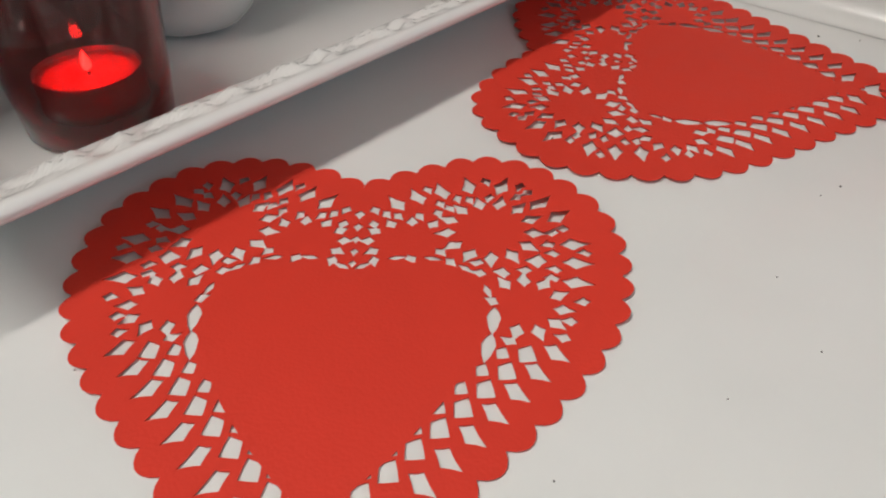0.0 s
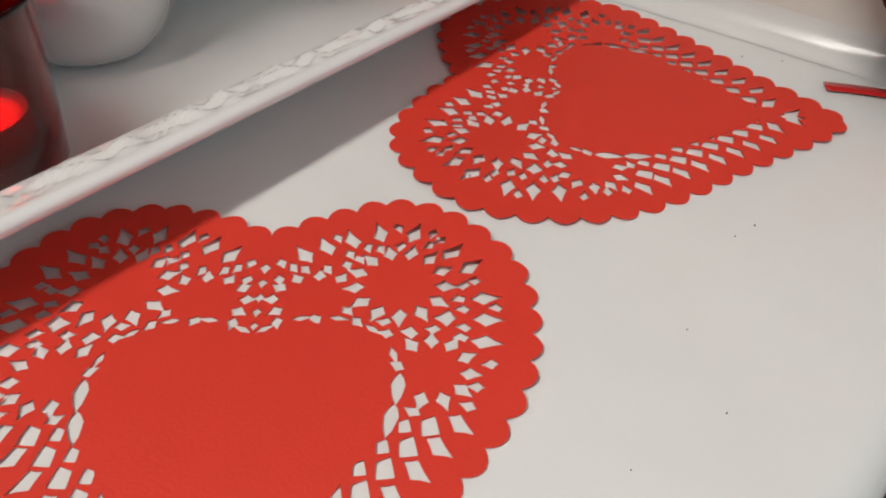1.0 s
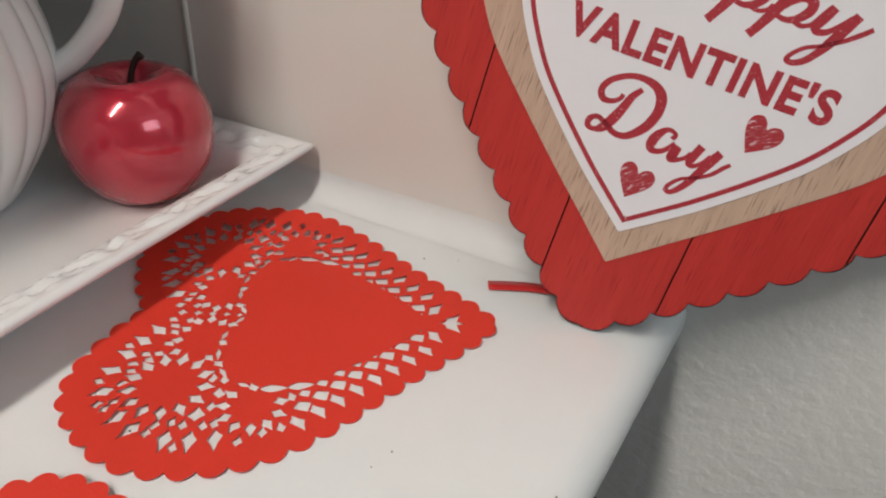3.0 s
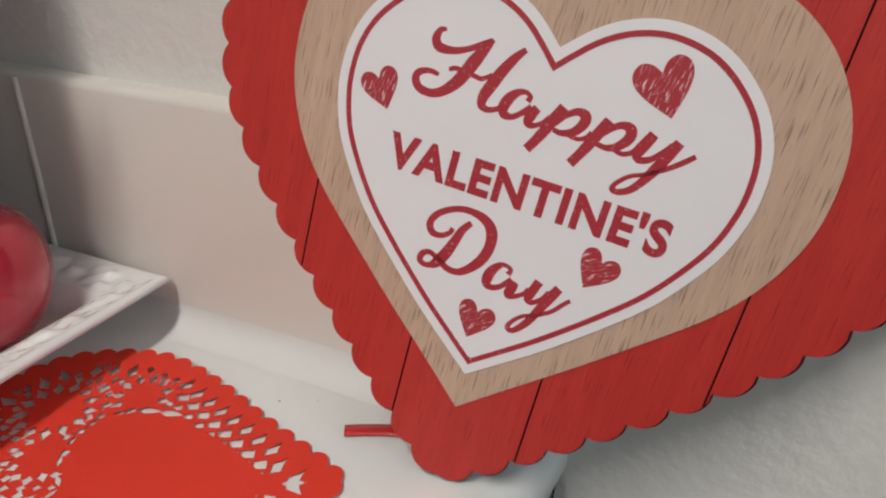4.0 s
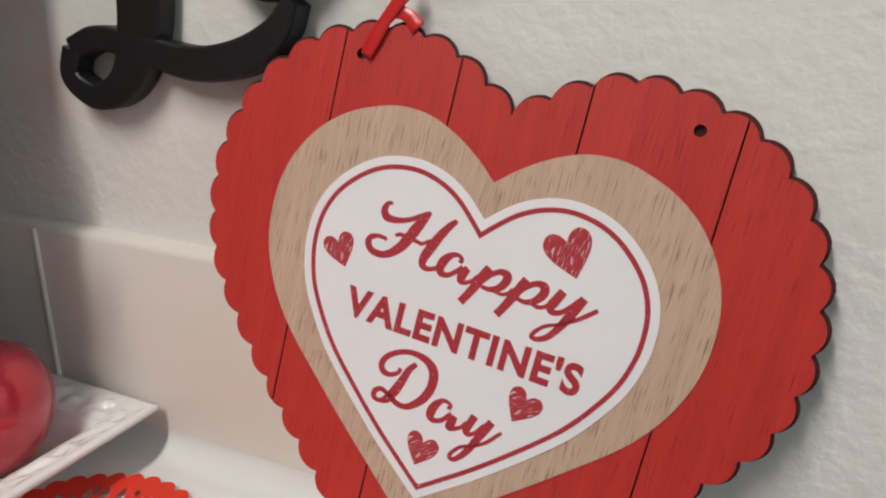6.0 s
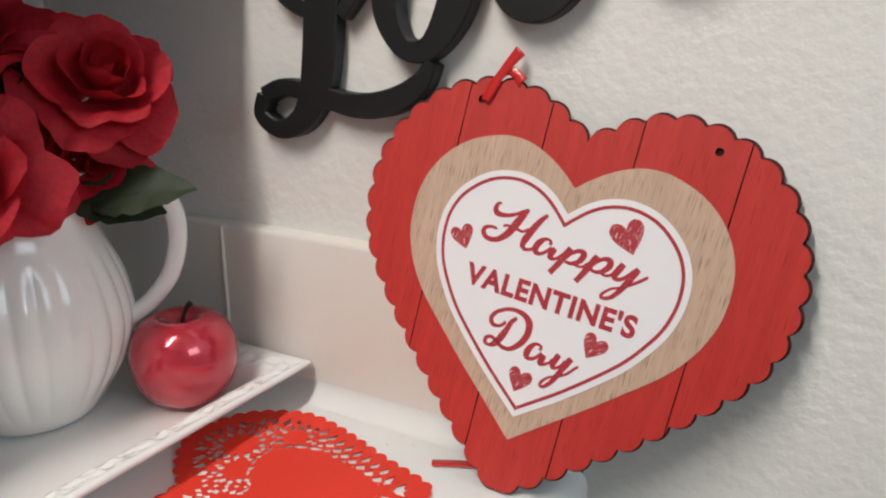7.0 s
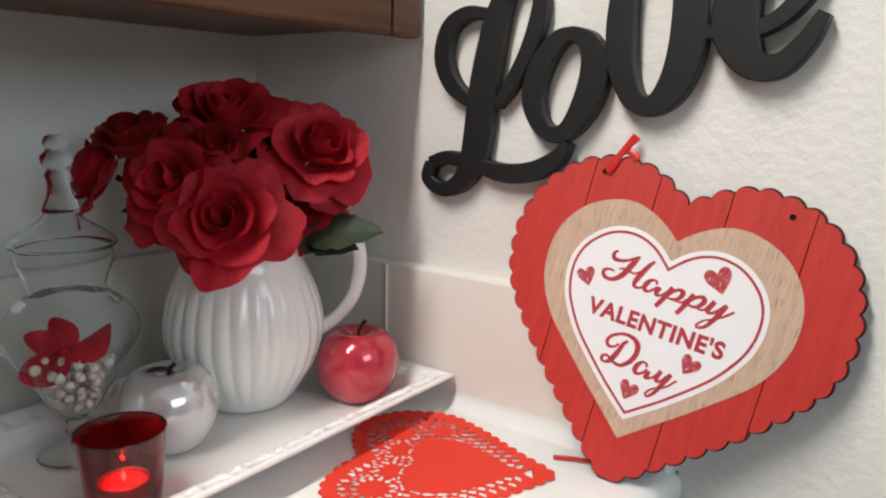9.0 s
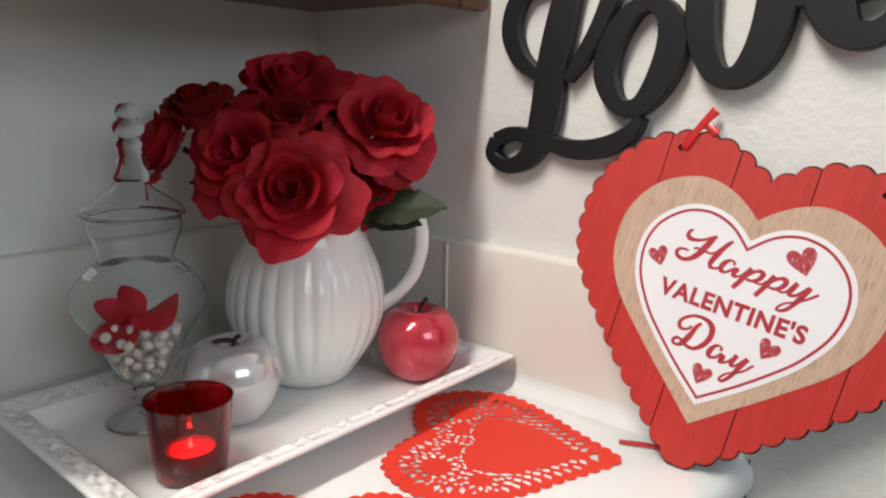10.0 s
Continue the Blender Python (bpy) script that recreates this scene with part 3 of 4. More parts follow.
part("wood_heart", by_facing(plate([heart_line(TANH, 10)], 0.0008), SIGN_TAN, SIGN_TAN), None, sign, "pale grained wood heart", m=pose(0, 0, 0.0050))
part("white_heart", by_facing(plate([heart_line(WHITEH, 10)], 0.0006), SIGN_WHITE, SIGN_WHITE), None, sign, "white heart panel", m=pose(0, 0, 0.0057))


def inset(line, d):
    """The closed outline moved inwards by d."""
    p = np.array(line)
    t = np.roll(p, -1, 0) - np.roll(p, 1, 0)
    t /= np.linalg.norm(t, axis=1)[:, None]
    n = np.stack([-t[:, 1], t[:, 0]], 1)
    if np.sum(p[:, 0] * np.roll(p[:, 1], -1) - np.roll(p[:, 0], -1) * p[:, 1]) < 0:
        n = -n
    q = p + n * d
    q[0], q[len(q) // 2] = (0, p[0][1] - d * 1.45), (0, p[len(p) // 2][1] + d * 1.45)
    return list(q)


white_line = heart_line(WHITEH, 6)
inner = [inset(white_line, 0.0040), inset(white_line, 0.0062)]
part("border_line", by_facing(plate(inner, 0.0003), GLITTER, GLITTER), None, sign, "dark red heart border", m=pose(0, 0, 0.0062))

TOP = 0.0062


def lettering(strokes):
    bm = bmesh.new()
    for i, s in enumerate(strokes):
        stroke(bm, [(x / 1000, y / 1000, w / 1000) for x, y, w in s], 0.00012 + 0.00003 * i)
    return part("letter", bm, GLITTER, sign, m=pose(0, 0, TOP), smooth=False)


# pen strokes in millimetres: place and half width
GLYPH_H = [
    [(-45.0, 194.3, 0.73), (-47.4, 193.4, 1.21), (-48.4, 189.8, 1.82), (-46.2, 187.0, 1.94), (-40.5, 187.1, 1.46), (-34.6, 189.2, 1.21), (-29.2, 192.5, 1.21), (-25.9, 194.6, 1.09)],
    [(-25.6, 195.1, 0.97), (-28.0, 190.9, 1.94), (-30.8, 185.7, 2.67), (-33.5, 180.1, 2.67), (-36.4, 175.2, 2.43), (-41.0, 170.7, 1.94), (-45.8, 168.8, 1.70), (-50.8, 169.6, 1.70), (-53.1, 172.7, 1.70), (-52.2, 175.6, 1.46), (-48.6, 177.1, 1.09), (-45.4, 177.0, 0.97), (-44.0, 176.5, 0.73)],
    [(-40.3, 179.7, 0.85), (-37.8, 180.9, 0.97), (-33.8, 180.5, 0.97), (-29.4, 180.0, 0.97), (-26.1, 179.8, 0.97), (-22.5, 182.5, 0.73)],
    [(-12.2, 194.7, 1.09), (-15.2, 191.1, 1.70), (-18.7, 185.4, 2.19), (-21.6, 179.1, 2.43), (-23.8, 173.7, 2.19), (-23.7, 170.0, 1.70), (-20.9, 168.9, 1.21), (-17.4, 170.2, 1.09), (-14.8, 171.7, 0.97)],
]
GLYPH_A = [
    [(-6.3, 176.3, 1.21), (-5.6, 178.2, 0.97), (-7.8, 179.5, 0.97), (-10.8, 178.6, 1.46), (-13.7, 175.4, 2.19), (-15.0, 171.4, 2.19), (-13.6, 168.9, 1.70), (-10.2, 169.2, 1.21), (-6.7, 172.1, 1.21), (-4.1, 174.6, 1.46)],
    [(-1.8, 175.0, 1.70), (-3.5, 171.9, 2.19), (-3.9, 168.9, 1.94), (-2.0, 168.0, 1.21), (1.2, 169.7, 0.97), (4.0, 172.9, 1.21)],
]
GLYPH_P = [
    [(7.9, 178.3, 1.94), (5.8, 173.5, 2.19), (3.4, 167.9, 2.19), (0.8, 162.8, 1.94), (-1.6, 158.6, 1.94)],
    [(6.5, 170.8, 0.73), (9.4, 175.2, 1.21), (13.5, 177.9, 1.46), (16.7, 177.2, 2.07), (17.0, 174.4, 2.07), (14.3, 170.3, 1.70), (10.0, 168.5, 1.21), (6.3, 168.8, 0.97)],
    [(12.4, 168.7, 0.97), (16.1, 168.0, 0.85), (19.3, 169.4, 0.97), (21.0, 171.8, 1.21)],
]
GLYPH_P_LOW = [
    [(25.8, 178.2, 1.94), (23.8, 173.4, 2.19), (21.5, 168.2, 2.19), (18.8, 162.6, 1.94), (16.3, 158.2, 1.94)],
    [(23.7, 170.5, 0.73), (27.1, 175.1, 1.21), (31.0, 177.7, 1.46), (34.4, 177.1, 2.07), (34.8, 173.9, 2.07), (32.0, 170.0, 1.70), (27.9, 168.0, 1.21), (23.8, 168.4, 0.97)],
    [(30.1, 168.5, 0.97), (33.8, 167.5, 0.97), (36.9, 168.7, 0.97), (38.7, 170.7, 1.21)],
]
GLYPH_Y = [
    [(43.0, 177.8, 1.94), (41.2, 173.8, 2.19), (39.4, 169.5, 2.19), (40.7, 167.3, 1.46), (44.5, 168.5, 1.21), (48.2, 172.7, 0.97), (50.7, 175.8, 1.21)],
    [(52.7, 177.4, 1.94), (50.3, 172.0, 2.19), (47.8, 166.3, 2.19), (44.9, 160.6, 1.70), (41.3, 155.6, 1.46), (37.3, 153.3, 1.21), (34.6, 153.7, 1.09), (35.5, 156.4, 0.97), (39.3, 160.2, 0.85), (44.4, 162.6, 0.85), (51.1, 166.7, 0.97), (56.5, 171.2, 1.09), (59.6, 174.2, 0.97)],
]
GLYPH_D = [
    [(-15.0, 122.6, 1.21), (-18.1, 118.2, 1.70), (-20.1, 112.2, 2.07), (-22.6, 105.9, 2.43), (-25.5, 100.8, 2.19), (-29.0, 98.5, 1.21), (-32.4, 99.1, 1.34), (-32.6, 102.3, 1.46), (-29.8, 104.4, 1.21), (-26.1, 103.3, 1.21), (-21.3, 100.5, 1.46), (-17.1, 99.8, 1.46), (-13.0, 101.4, 1.70), (-7.6, 107.4, 2.19), (-5.0, 114.9, 2.31), (-5.9, 121.9, 2.43), (-10.3, 126.0, 1.94), (-17.1, 127.3, 1.46), (-23.4, 126.0, 1.34), (-29.6, 122.1, 1.46), (-32.3, 117.2, 1.58), (-30.5, 113.3, 1.58), (-26.5, 113.1, 1.21), (-23.0, 115.4, 1.09), (-22.2, 117.8, 1.09)],
]
GLYPH_A_LOW = [
    [(5.6, 106.6, 1.21), (6.3, 109.0, 0.97), (3.5, 110.1, 0.97), (0.9, 108.9, 1.46), (-1.7, 105.0, 2.19), (-2.3, 100.8, 2.19), (-0.5, 98.8, 1.46), (3.2, 99.9, 1.21), (6.2, 103.1, 1.21), (7.8, 105.1, 1.46)],
    [(9.7, 104.5, 1.46), (8.7, 101.4, 2.19), (8.1, 98.5, 1.94), (10.7, 98.5, 1.21), (14.0, 100.8, 0.97), (15.8, 103.6, 1.21)],
]
GLYPH_Y_LOW = [
    [(18.9, 108.2, 1.94), (17.5, 103.9, 1.94), (16.5, 99.9, 1.94), (18.4, 98.5, 1.21), (21.5, 101.0, 0.97), (24.2, 105.2, 1.21)],
    [(27.4, 108.2, 1.94), (24.8, 102.8, 2.19), (22.5, 97.4, 1.94), (19.8, 91.0, 1.70), (16.9, 86.4, 1.46), (14.0, 83.6, 1.21), (11.7, 84.3, 1.09), (12.8, 87.4, 0.97), (16.4, 91.3, 0.85), (22.1, 94.0, 0.85), (27.4, 97.9, 0.97), (31.1, 102.6, 0.97), (33.2, 104.9, 0.85)],
]
for glyph in (GLYPH_H, GLYPH_A, GLYPH_P, GLYPH_P_LOW, GLYPH_Y, GLYPH_D, GLYPH_A_LOW, GLYPH_Y_LOW):
    lettering(glyph)
txt = bpy.data.curves.new("word", "FONT")
txt.body, txt.size, txt.extrude, txt.offset, txt.space_character = "VALENTINE'S", 0.0195, 0.00015, 0.00075, 1.10
wm = curve_mesh(txt, 0.00015)
wm.materials.append(GLITTER)
xs = [v.co.x for v in wm.vertices]
ys = [v.co.y for v in wm.vertices]
kx, ky = 0.1190 / (max(xs) - min(xs)), 0.0158 / (max(ys) - min(ys))
wm.transform(Matrix.Diagonal((kx, ky, 1, 1)) @ Matrix.Translation((-min(xs), -min(ys), 0)))
wb = bmesh.new()
wb.from_mesh(wm)
left = set(wb.verts)
while left:
    isle, todo = set(), [min(left, key=lambda v: v.co.x)]
    while todo:
        v = todo.pop()
        if v in isle:
            continue
        isle.add(v)
        todo += [e.other_vert(v) for e in v.link_edges]
    left -= isle
    one = wb.copy()
    one.verts.ensure_lookup_table()
    wb.verts.index_update()
    names_kept = {v.index for v in isle}
    bmesh.ops.delete(one, geom=[v for i, v in enumerate(one.verts) if i not in names_kept], context="VERTS")
    part("letter", one, GLITTER, sign, m=pose(-0.0578, 0.1346, TOP, 0, 0, -0.7), smooth=False)
SMALL = [(0, 0.26), (0.12, 0.42), (0.30, 0.48), (0.46, 0.36), (0.48, 0.16), (0.36, -0.08), (0.16, -0.32), (0, -0.5)]
for u, v, s, turn in ((0.0415, 0.1945, 0.0222, 30), (-0.0665, 0.1648, 0.0170, 30), (0.0388, 0.1202, 0.0170, -18), (-0.0028, 0.0818, 0.0170, -8)):
    part("small_heart", by_facing(plate([[q * s for q in heart_line(SMALL, 5)]], 0.0003), INK, INK), None, sign, m=pose(u, v, TOP, 0, 0, turn))
knot = bmesh.new()
for s in ([(x + 0.0060, y - 0.0045, w) for x, y, w in q] for q in ([(-0.0805, 0.2620, 0.0028), (-0.0775, 0.2710, 0.0034), (-0.0740, 0.2800, 0.0030), (-0.0690, 0.2900, 0.0034), (-0.0640, 0.2985, 0.0042)],
          [(-0.0775, 0.2750, 0.0030), (-0.0715, 0.2835, 0.0028), (-0.0640, 0.2835, 0.0032), (-0.0580, 0.2790, 0.0038)])):
    stroke(knot, s, 0.0006, 0.0058 + 0.0012 * (len(s) - 4), bevel=0.0002)
part("ribbon", knot, RIBBON, sign, "red satin hanging ribbon knotted through the hole")

tail = bmesh.new()
stroke(tail, [(0.2968, -0.0530, 0.0040), (0.3070, -0.0475, 0.0040), (0.3180, -0.0425, 0.0040), (0.3350, -0.0370, 0.0040)], 0.0006, 0.0012)
tagged(part("ribbon_end", tail, RIBBON), "loose end of red satin ribbon on the worktop", "ribbon")

# ---- the word on the wall ----
love = thing("word_sign", "black painted wooden cursive word sign on the wall", "sign", pose(0, -0.0015, 0, 90))
letters = {
    "letter_l": [[(0.192, 0.412, .0056), (0.168, 0.413, .0073), (0.147, 0.4, .0095), (0.14, 0.373, .0106), (0.149, 0.349, .0095), (0.166, 0.334, .0073), (0.183, 0.327, .005)],
                 [(0.205, 0.326, .005), (0.219, 0.345, .0075), (0.235, 0.372, .0085), (0.246, 0.402, .0090), (0.248, 0.428, .0075), (0.235, 0.443, .0068), (0.217, 0.436, .0085), (0.204, 0.412, .0130),
                  (0.195, 0.375, .0155), (0.188, 0.335, .0165), (0.184, 0.300, .0165), (0.178, 0.272, .0150), (0.164, 0.249, .0105), (0.142, 0.240, .0078), (0.123, 0.250, .0073), (0.127, 0.266, .0073)],
                 [(0.127, 0.266, .0073), (0.149, 0.273, .0073), (0.182, 0.268, .0078), (0.216, 0.262, .0095), (0.247, 0.266, .0101), (0.271, 0.279, .0084), (0.282, 0.295, .005)]],
    "letter_o": [[(0.287, 0.391, .006), (0.268, 0.385, .0095), (0.250, 0.360, .0125), (0.245, 0.330, .0122), (0.258, 0.305, .0085), (0.279, 0.304, .0098), (0.297, 0.328, .0142), (0.305, 0.358, .0148), (0.298, 0.382, .0105), (0.280, 0.392, .006)],
                 [(0.302, 0.375, .005), (0.318, 0.362, .0039), (0.326, 0.363, .005)]],
    "letter_v": [[(0.333, 0.449, .010), (0.328, 0.42, .0135), (0.327, 0.385, .0148), (0.331, 0.356, .0135), (0.342, 0.334, .0105), (0.358, 0.329, .0105), (0.373, 0.342, .0148), (0.382, 0.366, .0170), (0.385, 0.395, .0172), (0.382, 0.428, .0145), (0.374, 0.450, .010)],
                 [(0.388, 0.389, .0067), (0.398, 0.387, .0067), (0.407, 0.387, .0067)]],
    "letter_e": [[(0.432, 0.386, .0075), (0.452, 0.396, .0081), (0.467, 0.413, .0094), (0.468, 0.430, .010), (0.452, 0.443, .0106), (0.434, 0.436, .015), (0.421, 0.412, .020), (0.421, 0.386, .0206), (0.434, 0.363, .0144), (0.454, 0.361, .0112), (0.471, 0.378, .0088), (0.481, 0.398, .0056)]],
}
step = 0
bold = {"letter_l": 0.96, "letter_o": 0.90, "letter_v": 0.86, "letter_e": 0.84}
for nm, strokes in letters.items():
    bm = bmesh.new()
    for s in strokes:
        stroke(bm, [(1.0123 * x + -0.0083 * y + -0.0104, -0.0027 * x + 1.0058 * y + -0.0080, w * bold[nm]) for x, y, w in s], 0.0110 + 0.0005 * step, per=8, bevel=0.0012, rise=0.0009)
        step += 1
    part(nm, bm, BLACK, love, smooth=False)

# ---- fruit on the tray ----
def apple(name, label, r, mat, m, leaf=False):
    t = thing(name, label, "decoration", m, "lustre apples")
    prof = [(0, 0.10), (0.22, 0.06), (0.40, 0.02), (0.50, 0.01), (0.66, 0.10), (0.82, 0.30), (0.94, 0.56), (1.0, 0.86), (0.985, 1.14), (0.90, 1.40), (0.74, 1.60), (0.54, 1.70), (0.36, 1.69), (0.20, 1.58), (0.09, 1.47), (0, 1.43)]
    line = smooth_line([(a * r, z * r) for a, z in prof], 4)
    line[0][0] = line[-1][0] = 0
    part("fruit", lathe([(max(q[0], 0), q[1]) for q in line], 64, lambda a, z: 1 + 0.014 * math.cos(5 * a + 0.4) * min(1, abs(z / r - 0.9) + 0.2)), mat, t)
    if leaf:
        bm = tube_along([(0, 0, 1.44 * r), (0.05 * r, 0.02 * r, 1.70 * r), (0.16 * r, 0.05 * r, 1.82 * r)], [0.05 * r, 0.045 * r, 0.05 * r])
        part("stalk", bm, STEM, t, "dark brown stalk")
        lf = bmesh.new()
        stroke(lf, [(-0.012, -0.008, 0.0008), (-0.006, 0.001, 0.003), (0.004, 0.004, 0.0032), (0.013, 0.0005, 0.0006)], 0.0008)
        part("leaf", lf, STEM, t, "dark little leaf", m=pose(-0.004, -0.006, 1.66 * r, 18, 10, 40))
    else:
        bm = tube_along([(0, 0, 1.42 * r), (0.04 * r, 0, 1.68 * r), (0.12 * r, 0.02 * r, 1.86 * r), (0.2 * r, 0.03 * r, 1.94 * r)], [0.05 * r, 0.04 * r, 0.045 * r, 0.06 * r])
        part("stalk", bm, STEM, t, "dark brown stalk")
    return t


apple("red_apple", "shiny red lustre apple with dark stalk on the white tray", 0.0430, APPLE, pose(0.081, -0.0860, TF + 0.0003, 0, 0, 30))
apple("pearl_apple", "pearly white lustre apple with dark leaf on the white tray", 0.0425, PEARLY, pose(0.0280, -0.2725, TF + 0.0003, 0, 0, 15), True)

# ---- pitcher ----
PX, PY = -0.003, -0.1630
pitcher = thing("pitcher", "white glazed ceramic pitcher with ribbed belly, holding roses", "pitcher", pose(PX, PY, TF + 0.0003, 0, 0, 48))
prof = smooth_line([(0.036, 0.0), (0.043, 0.003), (0.054, 0.018), (0.070, 0.045), (0.0785, 0.075), (0.0755, 0.105), (0.0665, 0.132), (0.0590, 0.152), (0.0575, 0.170), (0.060, 0.186), (0.064, 0.194)], 6)
outer = [(0, 0.001)] + [(q[0], q[1]) for q in prof]
inner = [(q[0] - 0.004, q[1] + (0.003 if q[1] < 0.01 else 0)) for q in prof[::-1]]


def ribs(a, z):
    k = max(0, min(1, (z - 0.012) / 0.03)) * max(0, min(1, (0.140 - z) / 0.02))
    lip = max(0, (z - 0.165) / 0.03)
    spout = math.exp(-((math.atan2(math.sin(a - math.pi), math.cos(a - math.pi))) / 0.35) ** 2)
    return 1 + 0.026 * k * (abs(math.cos(a * 14)) - 0.6) + 0.22 * lip * spout


part("body", lathe(outer + [(0.062, 0.1955)] + inner + [(0, 0.006)], 280, ribs), PITCH, pitcher)
part("handle", tube_along([(0.050, 0, 0.172), (0.070, 0, 0.186), (0.096, 0, 0.184), (0.1135, 0, 0.163), (0.1165, 0, 0.135), (0.108, 0, 0.105), (0.090, 0, 0.083), (0.073, 0, 0.072)],
                          [0.0085, 0.0085, 0.0085, 0.0085, 0.0085, 0.0085, 0.0085, 0.010], 14, 0.75), PITCH, pitcher, "curved white handle")


# ---- roses ----
def petal_mesh(seed, rs, zs, half, ruffle):
    """A broad petal as a patch swept about the flower's axis, with a rolled and gently waved lip."""
    nu, nv = 15, 17
    line = smooth_line(list(zip(rs, zs)), 6)
    pts = even([(q[0], q[1]) for q in line], nu - 1)
    bm = bmesh.new()
    grid = []
    for j in range(nv):
        v = -1 + 2 * j / (nv - 1)
        # the lip is lower towards the sides, and dips a little in the middle
        reach = (1 - 0.42 * abs(v) ** 2.6) * (1 - 0.05 * math.exp(-(v / 0.22) ** 2))
        row = []
        for i in range(nu):
            u = reach * i / (nu - 1)
            r, z = (float(np.interp(u * (nu - 1), range(nu), pts[:, k])) for k in (0, 1))
            wide = min(1.0, 0.30 + 1.15 * u) 
            a = half * v * wide
            n = noise.noise(Vector((u * 1.3 + seed * 3.1, v * 1.5, seed * 1.7)))
            n2 = noise.noise(Vector((seed * 5.3, v * 3.2, seed * 2.9)))
            lip = u * u * u
            rr = r * (1 + ruffle * lip * 1.6 * n) + 0.06 * abs(v) ** 2.5 * u
            zz = z + ruffle * lip * (0.9 * n2 - 0.6 * n) - 0.07 * lip * abs(v)
            row.append(bm.verts.new((rr * math.cos(a), rr * math.sin(a), zz)))
        grid.append(row)
    for p, q in zip(grid, grid[1:]):
        for j in range(nu - 1):
            bm.faces.new((p[j], q[j], q[j + 1], p[j + 1]))
    return mesh_of("petal", bm, PETAL)


def deg(a):
    return radians(a)


WHORLS = [
    (2, [petal_mesh(s, (0.02, 0.12, 0.17, 0.15), (0.02, 0.35, 0.62, 0.78), deg(120), 0.06) for s in (1, 2)]),
    (3, [petal_mesh(s, (0.03, 0.22, 0.30, 0.31), (0.0, 0.32, 0.62, 0.82), deg(88), 0.12) for s in (3, 4)]),
    (3, [petal_mesh(s, (0.03, 0.34, 0.48, 0.60), (0.0, 0.25, 0.56, 0.74), deg(82), 0.16) for s in (5, 6)]),
    (4, [petal_mesh(s, (0.03, 0.42, 0.70, 0.94), (0.0, 0.14, 0.44, 0.54), deg(66), 0.22) for s in (7, 8)]),
    (5, [petal_mesh(s, (0.03, 0.46, 0.86, 1.16), (-0.05, 0.05, 0.22, 0.16), deg(52), 0.28) for s in (9, 10, 11)]),
    (3, [petal_mesh(s, (0.03, 0.46, 0.90, 1.22), (-0.10, -0.06, 0.0, -0.20), deg(56), 0.30) for s in (12, 13)]),
]


def rose(at, face, size, turn, label, whorls=(0, 1, 2, 3, 4, 5), bend=(0, 0, 0)):
    """A cloth rose whose axis points along face; its stem runs down into the pitcher."""
    z = Vector(face).normalized()
    m = Matrix.Translation(at) @ z.to_track_quat("Z", "Y").to_matrix().to_4x4() @ pose(0, 0, 0, 0, 0, turn)
    ob = thing("rose", label, "flower", m, "roses in the pitcher")
    rng = random.Random(int(turn * 7 + size * 1e5))
    for w in whorls:
        count, meshes = WHORLS[w]
        for k in range(count):
            s = size * rng.uniform(0.93, 1.07)
            mm = pose(0, 0, 0, rng.uniform(-6, 6), rng.uniform(-6, 6), 360 * (k + 0.37 * w) / count + rng.uniform(-9, 9)) @ Matrix.Diagonal((s, s, s, 1))
            part("petal", meshes[(k + w) % len(meshes)], None, ob, m=mm)
    inv = m.inverted()
    foot = inv @ Vector((PX + (at[0] - PX) * 0.22, PY + (at[1] - PY) * 0.22, 0.12))
    mid = inv @ Vector((PX + (at[0] - PX) * 0.40, PY + (at[1] - PY) * 0.40, 0.195 + max(0, at[2] - 0.21) * 0.3))
    part("stem", tube_along([foot, mid, Vector((0, 0, -0.12 * size))], [0.002, 0.002, 0.003], 8), LEAF, ob, "green wired stem")
    return ob


main_rose = rose((0.0450, -0.2163, 0.2127), (0.62, -0.62, 0.40), 0.049, 20, "large open red cloth rose in front of the bunch")
rose((0.0560, -0.1176, 0.2665), (0.66, -0.30, 0.55), 0.048, 75, "open red cloth rose with drooping petals")
rose((-0.0095, -0.1724, 0.2956), (0.35, -0.35, 0.80), 0.048, 40, "red cloth rose on top of the bunch")
rose((0.0001, -0.2330, 0.2394), (0.30, -0.85, 0.38), 0.047, 130, "red cloth rose turned aside in the bunch")
rose((0.0468, -0.1272, 0.2140), (0.75, -0.4, 0.05), 0.038, 10, "small red cloth rose under the larger ones", (0, 1, 2, 3, 4))
rose((-0.0814, -0.2517, 0.2475), (-0.30, -0.70, 0.35), 0.043, 95, "red cloth rose behind the glass jar", (2, 3, 4))


def glitter_bud(at, face, size, label):
    z = Vector(face).normalized()
    m = Matrix.Translation(at) @ z.to_track_quat("Z", "Y").to_matrix().to_4x4()
    ob = thing("glitter_bud", label, "flower", m, "glitter buds among the roses")
    for w, n in ((1, 3), (2, 4), (3, 4)):
        src = WHORLS[w][1][0].copy()
        src.materials.clear()
        src.materials.append(SPARK)
        for k in range(n):
            part("petal", src, None, ob, m=pose(0, 0, 0, 0, 0, 360 * (k + 0.3 * w) / n) @ Matrix.Diagonal((size, size, size * 1.25, 1)))
    inv = m.inverted()
    part("stem", tube_along([inv @ Vector((PX, PY, 0.13)), inv @ Vector((PX + (at[0] - PX) * 0.4, PY + (at[1] - PY) * 0.4, 0.2)), Vector((0, 0, 0.002))], [0.002, 0.002, 0.002], 8), LEAF, ob)
    return ob


